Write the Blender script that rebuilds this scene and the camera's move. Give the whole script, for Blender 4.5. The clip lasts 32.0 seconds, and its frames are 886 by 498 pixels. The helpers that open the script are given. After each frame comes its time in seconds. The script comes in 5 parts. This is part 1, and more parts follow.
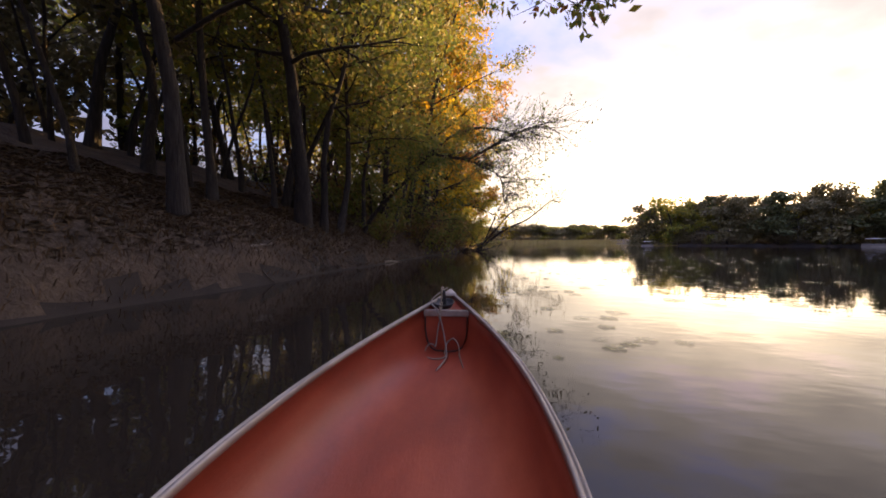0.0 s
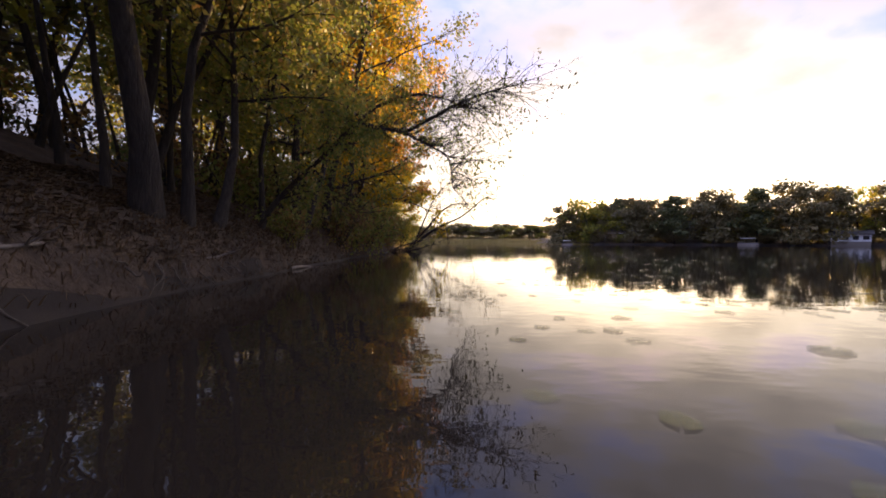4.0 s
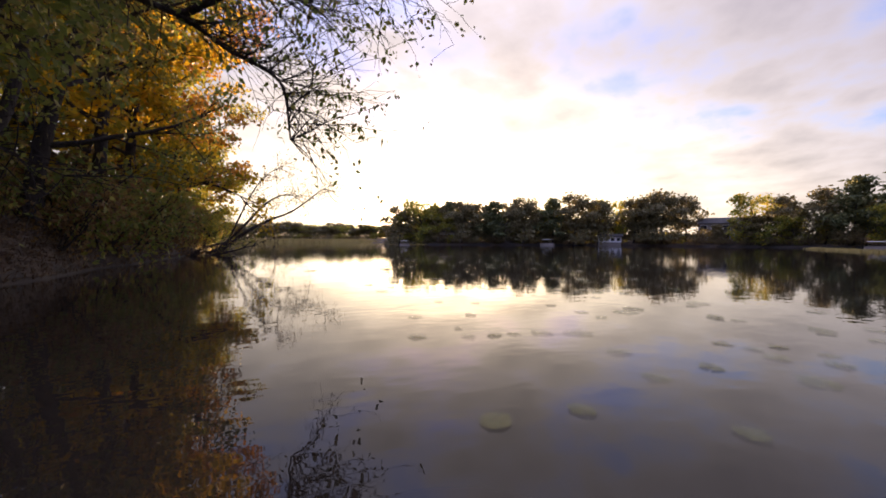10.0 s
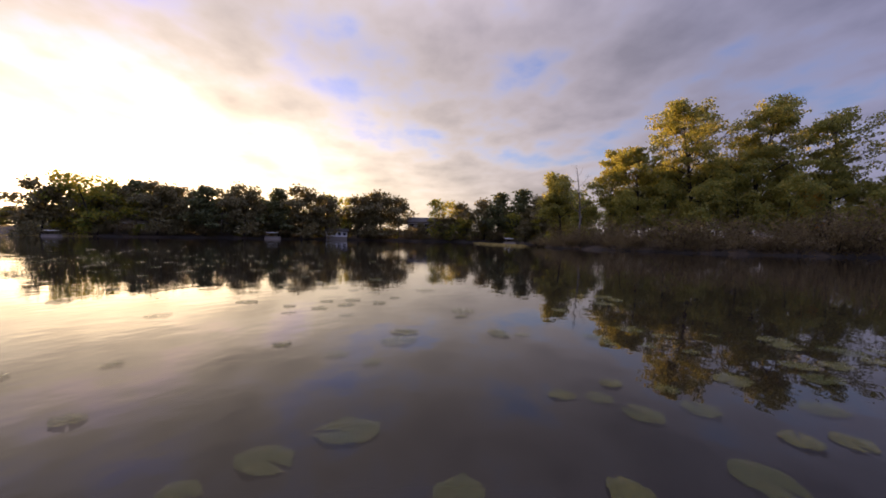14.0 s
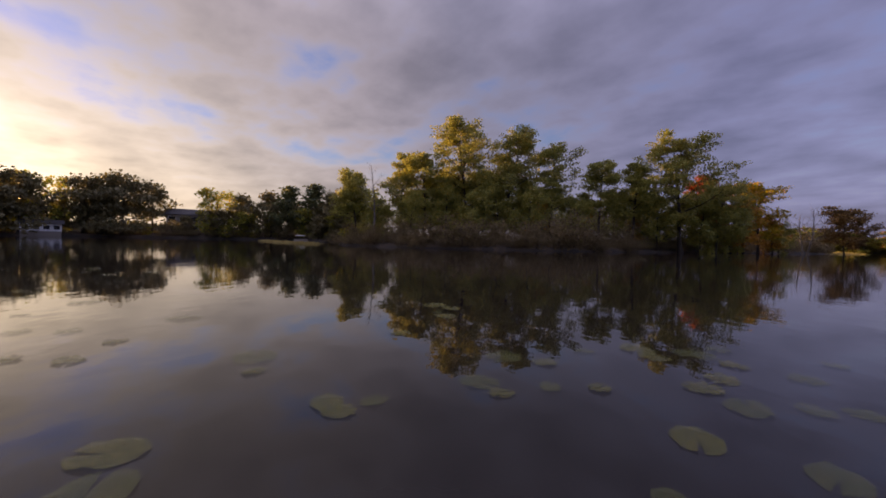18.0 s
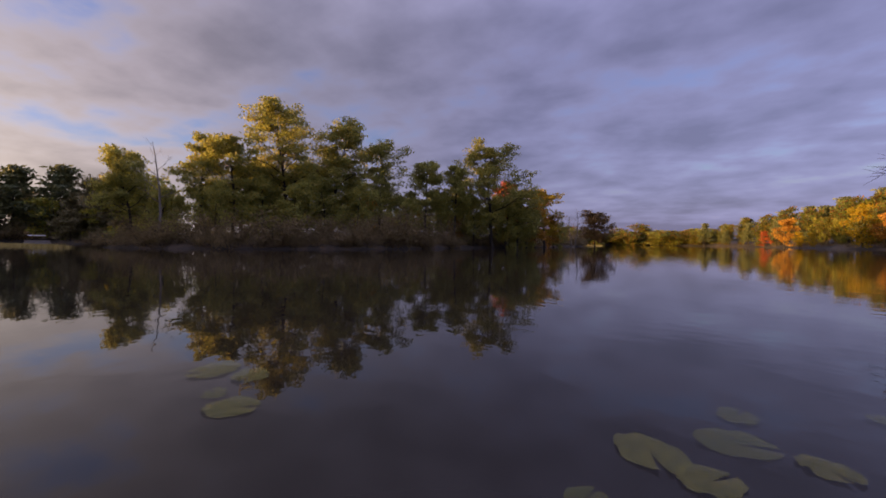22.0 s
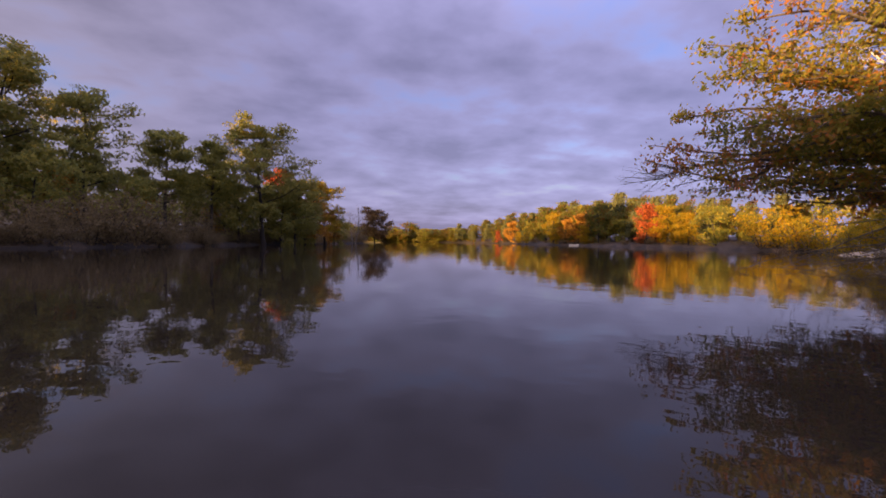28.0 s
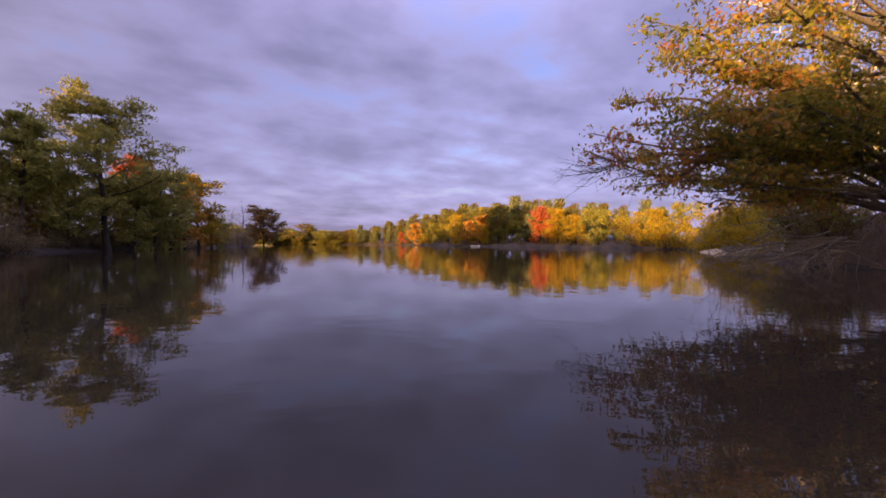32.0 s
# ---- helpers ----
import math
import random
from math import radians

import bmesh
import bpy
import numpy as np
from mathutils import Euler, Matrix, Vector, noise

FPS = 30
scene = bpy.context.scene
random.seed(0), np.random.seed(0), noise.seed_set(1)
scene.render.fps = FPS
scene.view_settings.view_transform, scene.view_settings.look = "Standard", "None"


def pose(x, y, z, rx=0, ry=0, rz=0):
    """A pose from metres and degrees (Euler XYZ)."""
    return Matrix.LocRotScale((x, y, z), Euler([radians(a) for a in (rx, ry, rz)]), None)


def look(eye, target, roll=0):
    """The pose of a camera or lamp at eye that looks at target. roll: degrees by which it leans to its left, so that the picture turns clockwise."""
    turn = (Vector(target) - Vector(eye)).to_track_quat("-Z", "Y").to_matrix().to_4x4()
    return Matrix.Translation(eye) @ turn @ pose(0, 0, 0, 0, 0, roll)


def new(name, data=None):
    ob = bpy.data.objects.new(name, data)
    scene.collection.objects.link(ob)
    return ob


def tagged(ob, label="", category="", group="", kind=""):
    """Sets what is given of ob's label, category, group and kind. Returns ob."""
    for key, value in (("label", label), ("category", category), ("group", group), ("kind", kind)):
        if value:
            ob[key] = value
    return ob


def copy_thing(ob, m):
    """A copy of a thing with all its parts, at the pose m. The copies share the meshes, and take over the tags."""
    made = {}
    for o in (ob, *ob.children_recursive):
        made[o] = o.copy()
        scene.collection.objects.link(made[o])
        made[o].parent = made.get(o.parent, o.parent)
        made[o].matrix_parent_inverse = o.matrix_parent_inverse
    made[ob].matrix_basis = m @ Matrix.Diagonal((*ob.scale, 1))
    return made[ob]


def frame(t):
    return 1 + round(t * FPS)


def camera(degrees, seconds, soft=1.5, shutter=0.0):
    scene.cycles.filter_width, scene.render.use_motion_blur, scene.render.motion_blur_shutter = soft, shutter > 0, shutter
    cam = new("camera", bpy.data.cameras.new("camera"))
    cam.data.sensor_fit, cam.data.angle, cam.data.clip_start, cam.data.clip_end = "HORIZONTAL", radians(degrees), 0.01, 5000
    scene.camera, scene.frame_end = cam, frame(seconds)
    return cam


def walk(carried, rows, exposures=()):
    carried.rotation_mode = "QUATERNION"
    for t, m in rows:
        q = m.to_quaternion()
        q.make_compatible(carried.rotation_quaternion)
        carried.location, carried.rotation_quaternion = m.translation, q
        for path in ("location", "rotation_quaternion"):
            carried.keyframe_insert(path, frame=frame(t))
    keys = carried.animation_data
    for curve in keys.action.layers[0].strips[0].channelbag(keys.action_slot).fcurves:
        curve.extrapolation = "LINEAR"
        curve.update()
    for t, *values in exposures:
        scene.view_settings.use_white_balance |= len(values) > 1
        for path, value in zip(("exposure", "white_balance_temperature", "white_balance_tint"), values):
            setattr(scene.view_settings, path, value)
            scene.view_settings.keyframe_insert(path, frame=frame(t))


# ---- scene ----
cam = camera(99.3, 32.0, soft=1.75)
PATH = [
    (0, (-3.318, 3.202, 0.901), (-3.744, 5.155, 0.864), 0.1),
    (0.5, (-3.422, 3.617, 0.901), (-3.806, 5.58, 0.865), -0.4),
    (1, (-3.538, 4.042, 0.899), (-3.854, 6.016, 0.867), 0.1),
    (1.5, (-3.636, 4.426, 0.9), (-3.899, 6.409, 0.869), -0.4),
    (2, (-3.727, 4.838, 0.9), (-3.939, 6.826, 0.863), -0.6),
    (2.5, (-3.806, 5.231, 0.9), (-3.968, 7.224, 0.863), -0.6),
    (3, (-3.962, 5.685, 0.9), (-4.073, 7.682, 0.86), -0.8),
    (3.5, (-4.087, 6.125, 0.9), (-4.155, 8.124, 0.858), -0.2),
    (5.5, (-4.323, 7.863, 0.9), (-4.308, 9.862, 0.863), -0.2),
    (6, (-4.366, 8.267, 0.901), (-4.331, 10.267, 0.866), 0.0),
    (6.5, (-4.398, 8.663, 0.9), (-4.337, 10.662, 0.865), -0.2),
    (7, (-4.415, 9.08, 0.899), (-4.303, 11.077, 0.864), -1.3),
    (7.5, (-4.462, 9.487, 0.899), (-4.255, 11.476, 0.866), -0.5),
    (8, (-4.462, 9.868, 0.899), (-4.162, 11.845, 0.862), -0.6),
    (8.5, (-4.464, 10.232, 0.899), (-4.065, 12.191, 0.862), -0.5),
    (9, (-4.443, 10.574, 0.899), (-3.937, 12.508, 0.86), 0.5),
    (9.5, (-4.38, 10.914, 0.899), (-3.744, 12.81, 0.859), 0.3),
    (10, (-4.302, 11.25, 0.9), (-3.492, 13.078, 0.862), 0.3),
    (10.5, (-4.208, 11.567, 0.899), (-3.22, 13.305, 0.859), 1.4),
    (11, (-4.095, 11.83, 0.9), (-2.952, 13.47, 0.858), 2.7),
    (11.5, (-3.975, 12.028, 0.902), (-2.693, 13.563, 0.863), 2.4),
    (12, (-3.814, 12.197, 0.905), (-2.402, 13.614, 0.866), 0.5),
    (12.5, (-3.62, 12.419, 0.9), (-2.073, 13.686, 0.86), -0.0),
    (13, (-3.436, 12.631, 0.897), (-1.769, 13.736, 0.859), 1.2),
    (13.5, (-3.137, 12.81, 0.9), (-1.39, 13.781, 0.855), 1.1),
    (15.5, (-2.523, 13.341, 0.9), (-0.63, 13.988, 0.854), 1.2),
    (16, (-2.292, 13.46, 0.9), (-0.349, 13.932, 0.86), 1.0),
    (16.5, (-2.065, 13.578, 0.9), (-0.083, 13.841, 0.858), 3.3),
    (17, (-1.837, 13.626, 0.902), (0.16, 13.721, 0.859), 2.9),
    (17.5, (-1.65, 13.636, 0.9), (0.349, 13.598, 0.855), 3.0),
    (18, (-1.474, 13.654, 0.9), (0.519, 13.493, 0.856), 1.3),
    (18.5, (-1.254, 13.629, 0.898), (0.726, 13.346, 0.855), 0.6),
    (19, (-0.982, 13.604, 0.898), (0.971, 13.177, 0.86), 1.3),
    (19.5, (-0.715, 13.571, 0.9), (1.2, 12.994, 0.862), 0.9),
    (20, (-0.444, 13.521, 0.901), (1.431, 12.828, 0.86), 0.8),
    (20.5, (-0.164, 13.486, 0.902), (1.677, 12.707, 0.859), 1.1),
    (21, (0.093, 13.396, 0.901), (1.904, 12.548, 0.859), 0.1),
    (21.5, (0.331, 13.335, 0.9), (2.107, 12.418, 0.853), -1.2),
    (22, (0.677, 13.293, 0.9), (2.401, 12.28, 0.861), 0.5),
    (22.5, (1.034, 13.197, 0.9), (2.686, 12.069, 0.867), 0.6),
    (23, (1.356, 13.086, 0.9), (2.935, 11.86, 0.86), 0.4),
    (23.5, (1.635, 12.956, 0.9), (3.154, 11.655, 0.86), -0.1),
    (24, (1.882, 12.791, 0.9), (3.341, 11.424, 0.856), 0.4),
    (24.5, (2.136, 12.607, 0.9), (3.531, 11.175, 0.862), 1.2),
    (25, (2.399, 12.406, 0.9), (3.719, 10.904, 0.858), 0.9),
    (25.5, (2.692, 12.193, 0.9), (3.918, 10.613, 0.866), 0.5),
    (26, (2.964, 11.927, 0.9), (4.104, 10.284, 0.864), 0.6),
    (26.5, (3.204, 11.663, 0.9), (4.278, 9.976, 0.86), -0.5),
    (28.5, (4.124, 10.638, 0.9), (4.942, 8.814, 0.86), 1.3),
    (29, (4.378, 10.308, 0.9), (5.113, 8.449, 0.863), 1.1),
    (29.5, (4.593, 9.943, 0.9), (5.267, 8.061, 0.858), 0.7),
    (30, (4.773, 9.579, 0.9), (5.396, 7.679, 0.858), -0.1),
    (30.5, (4.96, 9.25, 0.9), (5.531, 7.334, 0.853), 0.4),
    (31, (5.136, 8.932, 0.9), (5.653, 7.0, 0.86), 1.1),
    (31.5, (5.313, 8.575, 0.9), (5.773, 6.629, 0.863), 1.3),
    (32, (5.504, 8.196, 0.9), (5.907, 6.238, 0.869), 0.2),
]
walk(cam, [(t, look(eye, target, roll)) for t, eye, target, roll in PATH],
     [(0, 2.26, 6500, 11), (9, 2.20, 6500, 11), (13, 1.90, 6700, 11), (16, 1.60, 6950, 12), (19, 1.50, 6900, 13), (23, 1.72, 6850, 14), (26, 1.92, 6950, 18), (29, 2.05, 7050, 21), (32, 2.14, 7050, 23)])

# ---- world, sun, exposure ----
SUN_AZ, SUN_EL = 24.0, 3.4      # degrees clockwise from +y, degrees above the horizon
sun_dir = Vector((math.sin(radians(SUN_AZ)) * math.cos(radians(SUN_EL)),
                  math.cos(radians(SUN_AZ)) * math.cos(radians(SUN_EL)), math.sin(radians(SUN_EL))))


def make_world():
    world = bpy.data.worlds.new("evening_sky")
    scene.world = world
    world.use_nodes = True
    nt = world.node_tree
    nt.nodes.clear()
    nd, ln = nt.nodes, nt.links
    out = nd.new("ShaderNodeOutputWorld")
    bg = nd.new("ShaderNodeBackground")
    sky = nd.new("ShaderNodeTexSky")
    sky.sky_type = "NISHITA"
    sky.sun_disc = False
    sky.sun_elevation, sky.sun_rotation = radians(SUN_EL), radians(SUN_AZ)
    sky.air_density, sky.dust_density, sky.ozone_density = 1.2, 1.6, 2.0
    tc = nd.new("ShaderNodeTexCoord")

    def math_node(op, a, b=None, c=None):
        n = nd.new("ShaderNodeMath")
        n.operation = op
        for i, v in enumerate((a, b, c)):
            if v is None:
                continue
            if isinstance(v, (int, float)):
                n.inputs[i].default_value = v
            else:
                ln.new(v, n.inputs[i])
        return n.outputs[0]

    norm = nd.new("ShaderNodeVectorMath")
    norm.operation = "NORMALIZE"
    ln.new(tc.outputs["Generated"], norm.inputs[0])
    sep = nd.new("ShaderNodeSeparateXYZ")
    ln.new(norm.outputs[0], sep.inputs[0])
    # cloud deck at one height: the direction is projected on a level sheet
    up = math_node("ADD", math_node("MAXIMUM", sep.outputs[2], 0.0), 0.17)
    px, py = math_node("DIVIDE", sep.outputs[0], up), math_node("DIVIDE", sep.outputs[1], up)
    comb = nd.new("ShaderNodeCombineXYZ")
    ln.new(px, comb.inputs[0])
    ln.new(py, comb.inputs[1])
    # the clouds lie in long bands drawn out by the wind
    wind = nd.new("ShaderNodeMapping")
    wind.inputs["Rotation"].default_value = (0, 0, radians(-35))
    ln.new(comb.outputs[0], wind.inputs[0])
    mp = nd.new("ShaderNodeMapping")
    mp.inputs["Scale"].default_value = (0.74, 1.10, 1.0)
    mp.inputs["Location"].default_value = (2.3, 0.7, 0)
    ln.new(wind.outputs[0], mp.inputs[0])
    n1 = nd.new("ShaderNodeTexNoise")
    n1.inputs["Scale"].default_value, n1.inputs["Detail"].default_value = 1.9, 9.0
    n1.inputs["Roughness"].default_value, n1.inputs["Distortion"].default_value = 0.50, 0.12
    ln.new(mp.outputs[0], n1.inputs["Vector"])
    n2 = nd.new("ShaderNodeTexNoise")
    n2.inputs["Scale"].default_value, n2.inputs["Detail"].default_value = 0.55, 4.0
    ln.new(mp.outputs[0], n2.inputs["Vector"])
    n3 = nd.new("ShaderNodeTexNoise")
    n3.inputs["Scale"].default_value, n3.inputs["Detail"].default_value, n3.inputs["Roughness"].default_value = 4.3, 4.0, 0.5
    ln.new(wind.outputs[0], n3.inputs["Vector"])
    mottle = math_node("MULTIPLY", math_node("SUBTRACT", n3.outputs[0], 0.5), 0.34)
    # a level deck closes up towards the horizon
    low = math_node("MULTIPLY", math_node("POWER", math_node("SUBTRACT", 1.0, math_node("MAXIMUM", sep.outputs[2], 0.0)), 6.0), 0.20)
    cover = nd.new("ShaderNodeMapRange")
    cover.interpolation_type = "SMOOTHSTEP"
    cover.inputs["From Min"].default_value, cover.inputs["From Max"].default_value = 0.325, 0.545
    ln.new(math_node("ADD", mottle, math_node("ADD", math_node("MULTIPLY", n1.outputs[0], 0.55), math_node("ADD", math_node("MULTIPLY", n2.outputs[0], 0.45), low))), cover.inputs["Value"])
    # clouds scatter forward: bright and warm towards the sun, grey-lilac away from it
    dot = nd.new("ShaderNodeVectorMath")
    dot.operation = "DOT_PRODUCT"
    # the glow lies flat along the horizon, as haze does
    lay = nd.new("ShaderNodeVectorMath")
    lay.operation = "MULTIPLY"
    lay.inputs[1].default_value = (1.0, 1.0, 2.15)
    ln.new(norm.outputs[0], lay.inputs[0])
    flat = nd.new("ShaderNodeVectorMath")
    flat.operation = "NORMALIZE"
    ln.new(lay.outputs[0], flat.inputs[0])
    ln.new(flat.outputs[0], dot.inputs[0])
    dot.inputs[1].default_value = sun_dir
    near = nd.new("ShaderNodeMapRange")
    near.inputs["From Min"].default_value, near.inputs["From Max"].default_value = -1.0, 1.0
    ln.new(dot.outputs["Value"], near.inputs["Value"])
    lit = nd.new("ShaderNodeValToRGB")
    cr = lit.color_ramp
    stops = ((0.0, (0.186, 0.197, 0.365, 1)), (0.40, (0.158, 0.162, 0.284, 1)), (0.62, (0.182, 0.174, 0.240, 1)), (0.76, (0.312, 0.272, 0.290, 1)), (0.85, (0.408, 0.349, 0.319, 1)),
             (0.92, (0.66, 0.55, 0.44, 1)), (0.965, (1.15, 0.94, 0.68, 1)), (0.99, (2.7, 2.08, 1.36, 1)), (1.0, (6.4, 4.6, 2.7, 1)))
    cr.elements[0].position, cr.elements[0].color = stops[0]
    cr.elements[1].position, cr.elements[1].color = stops[-1]
    for p, c in stops[1:-1]:
        cr.elements.new(p).color = c
    ln.new(near.outputs[0], lit.inputs[0])
    shade = nd.new("ShaderNodeMapRange")
    shade.inputs["From Min"].default_value, shade.inputs["From Max"].default_value = 0.44, 0.69
    shade.inputs["To Min"].default_value, shade.inputs["To Max"].default_value = 1.31, 0.77
    ln.new(math_node("ADD", math_node("MULTIPLY_ADD", n1.outputs[0], 0.6, mottle), math_node("ADD", math_node("MULTIPLY", n2.outputs[0], 0.45), math_node("MULTIPLY", low, 0.35))), shade.inputs["Value"])
    cloud = nd.new("ShaderNodeMix")
    cloud.data_type, cloud.blend_type = "RGBA", "MULTIPLY"
    cloud.inputs["Factor"].default_value = 1.0
    ln.new(lit.outputs[0], cloud.inputs["A"])
    ln.new(shade.outputs[0], cloud.inputs["B"])
    clear = nd.new("ShaderNodeMix")
    clear.data_type, clear.blend_type = "RGBA", "MULTIPLY"
    clear.inputs["Factor"].default_value = 1.0
    ln.new(sky.outputs[0], clear.inputs["A"])
    clear.inputs["B"].default_value = (0.195, 0.20, 0.345, 1)
    mix = nd.new("ShaderNodeMix")
    mix.data_type = "RGBA"
    ln.new(math_node("MULTIPLY", cover.outputs[0], 0.9), mix.inputs["Factor"])
    ln.new(clear.outputs["Result"], mix.inputs["A"])
    ln.new(cloud.outputs["Result"], mix.inputs["B"])
    # more light comes through overhead, boosted mostly out of view to lift the shade
    thin = nd.new("ShaderNodeMapRange")
    thin.interpolation_type = "SMOOTHSTEP"
    thin.inputs["From Min"].default_value, thin.inputs["From Max"].default_value = 0.40, 0.95
    thin.inputs["To Min"].default_value, thin.inputs["To Max"].default_value = 1.0, 3.3
    ln.new(sep.outputs[2], thin.inputs["Value"])
    over = nd.new("ShaderNodeMix")
    over.data_type, over.blend_type = "RGBA", "MULTIPLY"
    over.inputs["Factor"].default_value = 1.0
    ln.new(mix.outputs["Result"], over.inputs["A"])
    ln.new(thin.outputs[0], over.inputs["B"])
    ln.new(over.outputs["Result"], bg.inputs["Color"])
    bg.inputs["Strength"].default_value = 0.45
    ln.new(bg.outputs[0], out.inputs[0])


make_world()
sun = new("sun", bpy.data.lights.new("sun", "SUN"))
sun.data.energy, sun.data.angle, sun.data.color = 4.0, radians(0.6), (1.0, 0.62, 0.25)
sun.matrix_world = look(tuple(sun_dir * 200), (0, 0, 0))

# ---- materials ----


def material(name):
    m = bpy.data.materials.new(name)
    m.use_nodes = True
    nt = m.node_tree
    return m, nt.nodes, nt.links, nt.nodes["Principled BSDF"]


def ramp(nd, stops):
    r = nd.new("ShaderNodeValToRGB")
    e = r.color_ramp.elements
    e[0].position, e[0].color = stops[0][0], (*stops[0][1], 1)
    e[1].position, e[1].color = stops[-1][0], (*stops[-1][1], 1)
    for p, c in stops[1:-1]:
        e.new(p).color = (*c, 1)
    return r


def noise_tex(nd, ln, scale, detail=4.0, rough=0.55, stretch=None, coords="Object"):
    tc = nd.new("ShaderNodeTexCoord")
    n = nd.new("ShaderNodeTexNoise")
    n.inputs["Scale"].default_value, n.inputs["Detail"].default_value, n.inputs["Roughness"].default_value = scale, detail, rough
    if stretch:
        mp = nd.new("ShaderNodeMapping")
        mp.inputs["Scale"].default_value = stretch
        ln.new(tc.outputs[coords], mp.inputs[0])
        ln.new(mp.outputs[0], n.inputs["Vector"])
    else:
        ln.new(tc.outputs[coords], n.inputs["Vector"])
    return n.outputs[0]


def bump(nd, ln, bsdf, height, strength, distance):
    b = nd.new("ShaderNodeBump")
    b.inputs["Strength"].default_value, b.inputs["Distance"].default_value = strength, distance
    ln.new(height, b.inputs["Height"])
    ln.new(b.outputs[0], bsdf.inputs["Normal"])


def plain(name, stops, scale=6.0, rough=0.7, metal=0.0, relief=0.2, distance=0.01, stretch=None, fine=60.0):
    """A surface whose colour wanders between the stops at one scale, with fine relief at another."""
    m, nd, ln, b = material(name)
    r = ramp(nd, stops)
    ln.new(noise_tex(nd, ln, scale, 6.0, 0.6, stretch), r.inputs[0])
    ln.new(r.outputs[0], b.inputs["Base Color"])
    b.inputs["Roughness"].default_value, b.inputs["Metallic"].default_value = rough, metal
    bump(nd, ln, b, noise_tex(nd, ln, fine, 5.0, 0.6, stretch), relief, distance)
    return m


def foliage(name, stops, through_light=0.36, gloss=0.5, single=0.55, patch=0.55, mottle=0.75):
    """Leaves: each takes its own colour, and lets some light through."""
    m, nd, ln, b = material(name)
    geo = nd.new("ShaderNodeNewGeometry")
    r = ramp(nd, stops)
    # clumps lean to one colour, single leaves differ about it
    mix = nd.new("ShaderNodeMath")
    mix.operation = "MULTIPLY_ADD"
    mix.inputs[1].default_value, mix.inputs[2].default_value = single, 0.0
    ln.new(geo.outputs["Random Per Island"], mix.inputs[0])
    add = nd.new("ShaderNodeMath")
    add.operation = "MULTIPLY_ADD"
    ln.new(noise_tex(nd, ln, patch, 3.0), add.inputs[0])
    add.inputs[1].default_value = mottle
    sub = nd.new("ShaderNodeMath")
    sub.operation = "SUBTRACT"
    ln.new(mix.outputs[0], sub.inputs[0])
    sub.inputs[1].default_value = 0.15
    ln.new(sub.outputs[0], add.inputs[2])
    ln.new(add.outputs[0], r.inputs[0])
    ln.new(r.outputs[0], b.inputs["Base Color"])
    b.inputs["Roughness"].default_value = gloss
    b.inputs["Specular IOR Level"].default_value = 0.2
    tr = nd.new("ShaderNodeBsdfTranslucent")
    ln.new(r.outputs[0], tr.inputs["Color"])
    ms = nd.new("ShaderNodeMixShader")
    ms.inputs[0].default_value = through_light
    out = nd["Material Output"]
    ln.new(b.outputs[0], ms.inputs[1])
    ln.new(tr.outputs[0], ms.inputs[2])
    ln.new(ms.outputs[0], out.inputs[0])
    return m


def water_material():
    m, nd, ln, b = material("lake_water")
    b.inputs["Base Color"].default_value = (0.022, 0.017, 0.012, 1)
    b.inputs["Roughness"].default_value = 0.015
    b.inputs["IOR"].default_value = 1.34
    a = noise_tex(nd, ln, 1.0, 3.0, 0.5, (0.45, 0.8, 1.0))
    c = noise_tex(nd, ln, 1.0, 2.0, 0.5, (3.1, 4.6, 1.0))
    swell = nd.new("ShaderNodeMath")
    swell.operation = "MULTIPLY"
    ln.new(a, swell.inputs[0])
    swell.inputs[1].default_value = 0.55
    n = nd.new("ShaderNodeMath")
    n.operation = "MULTIPLY_ADD"
    ln.new(c, n.inputs[0])
    n.inputs[1].default_value = 0.21
    ln.new(swell.outputs[0], n.inputs[2])
    bump(nd, ln, b, n.outputs[0], 0.22, 0.045)
    return m


WATER = water_material()
GROUND = plain("leaf_litter", ((0.28, (0.034, 0.023, 0.014)), (0.48, (0.066, 0.045, 0.028)), (0.7, (0.112, 0.077, 0.046))), 1.3, 0.95, 0, 1.0, 0.10, None, 9.0)
LITTER = foliage("fallen_leaves", ((0.2, (0.046, 0.029, 0.016)), (0.5, (0.085, 0.055, 0.030)), (0.85, (0.150, 0.098, 0.050))), 0.15)
MUD = plain("wet_mud", ((0.3, (0.016, 0.011, 0.007)), (0.7, (0.034, 0.024, 0.015))), 2.0, 0.92, 0, 0.6, 0.02)
BARK = plain("bark", ((0.3, (0.017, 0.013, 0.009)), (0.55, (0.040, 0.031, 0.023)), (0.8, (0.078, 0.062, 0.047))), 5.0, 0.95, 0, 1.0, 0.05, (3.0, 3.0, 0.5), 12.0)
PALE_BARK = plain("weathered_bark", ((0.3, (0.11, 0.09, 0.07)), (0.7, (0.26, 0.22, 0.18))), 4.0, 0.9, 0, 0.6, 0.02, (2.0, 2.0, 0.4), 12.0)
OAK_BARK = plain("grey_oak_bark", ((0.3, (0.060, 0.047, 0.036)), (0.55, (0.115, 0.094, 0.074)), (0.8, (0.18, 0.15, 0.12))), 5.0, 0.95, 0, 1.0, 0.04, (3.0, 3.0, 0.5), 12.0)
SAND = plain("shore_sand", ((0.3, (0.30, 0.22, 0.13)), (0.7, (0.44, 0.34, 0.21))), 1.5, 0.95, 0, 0.5, 0.03)
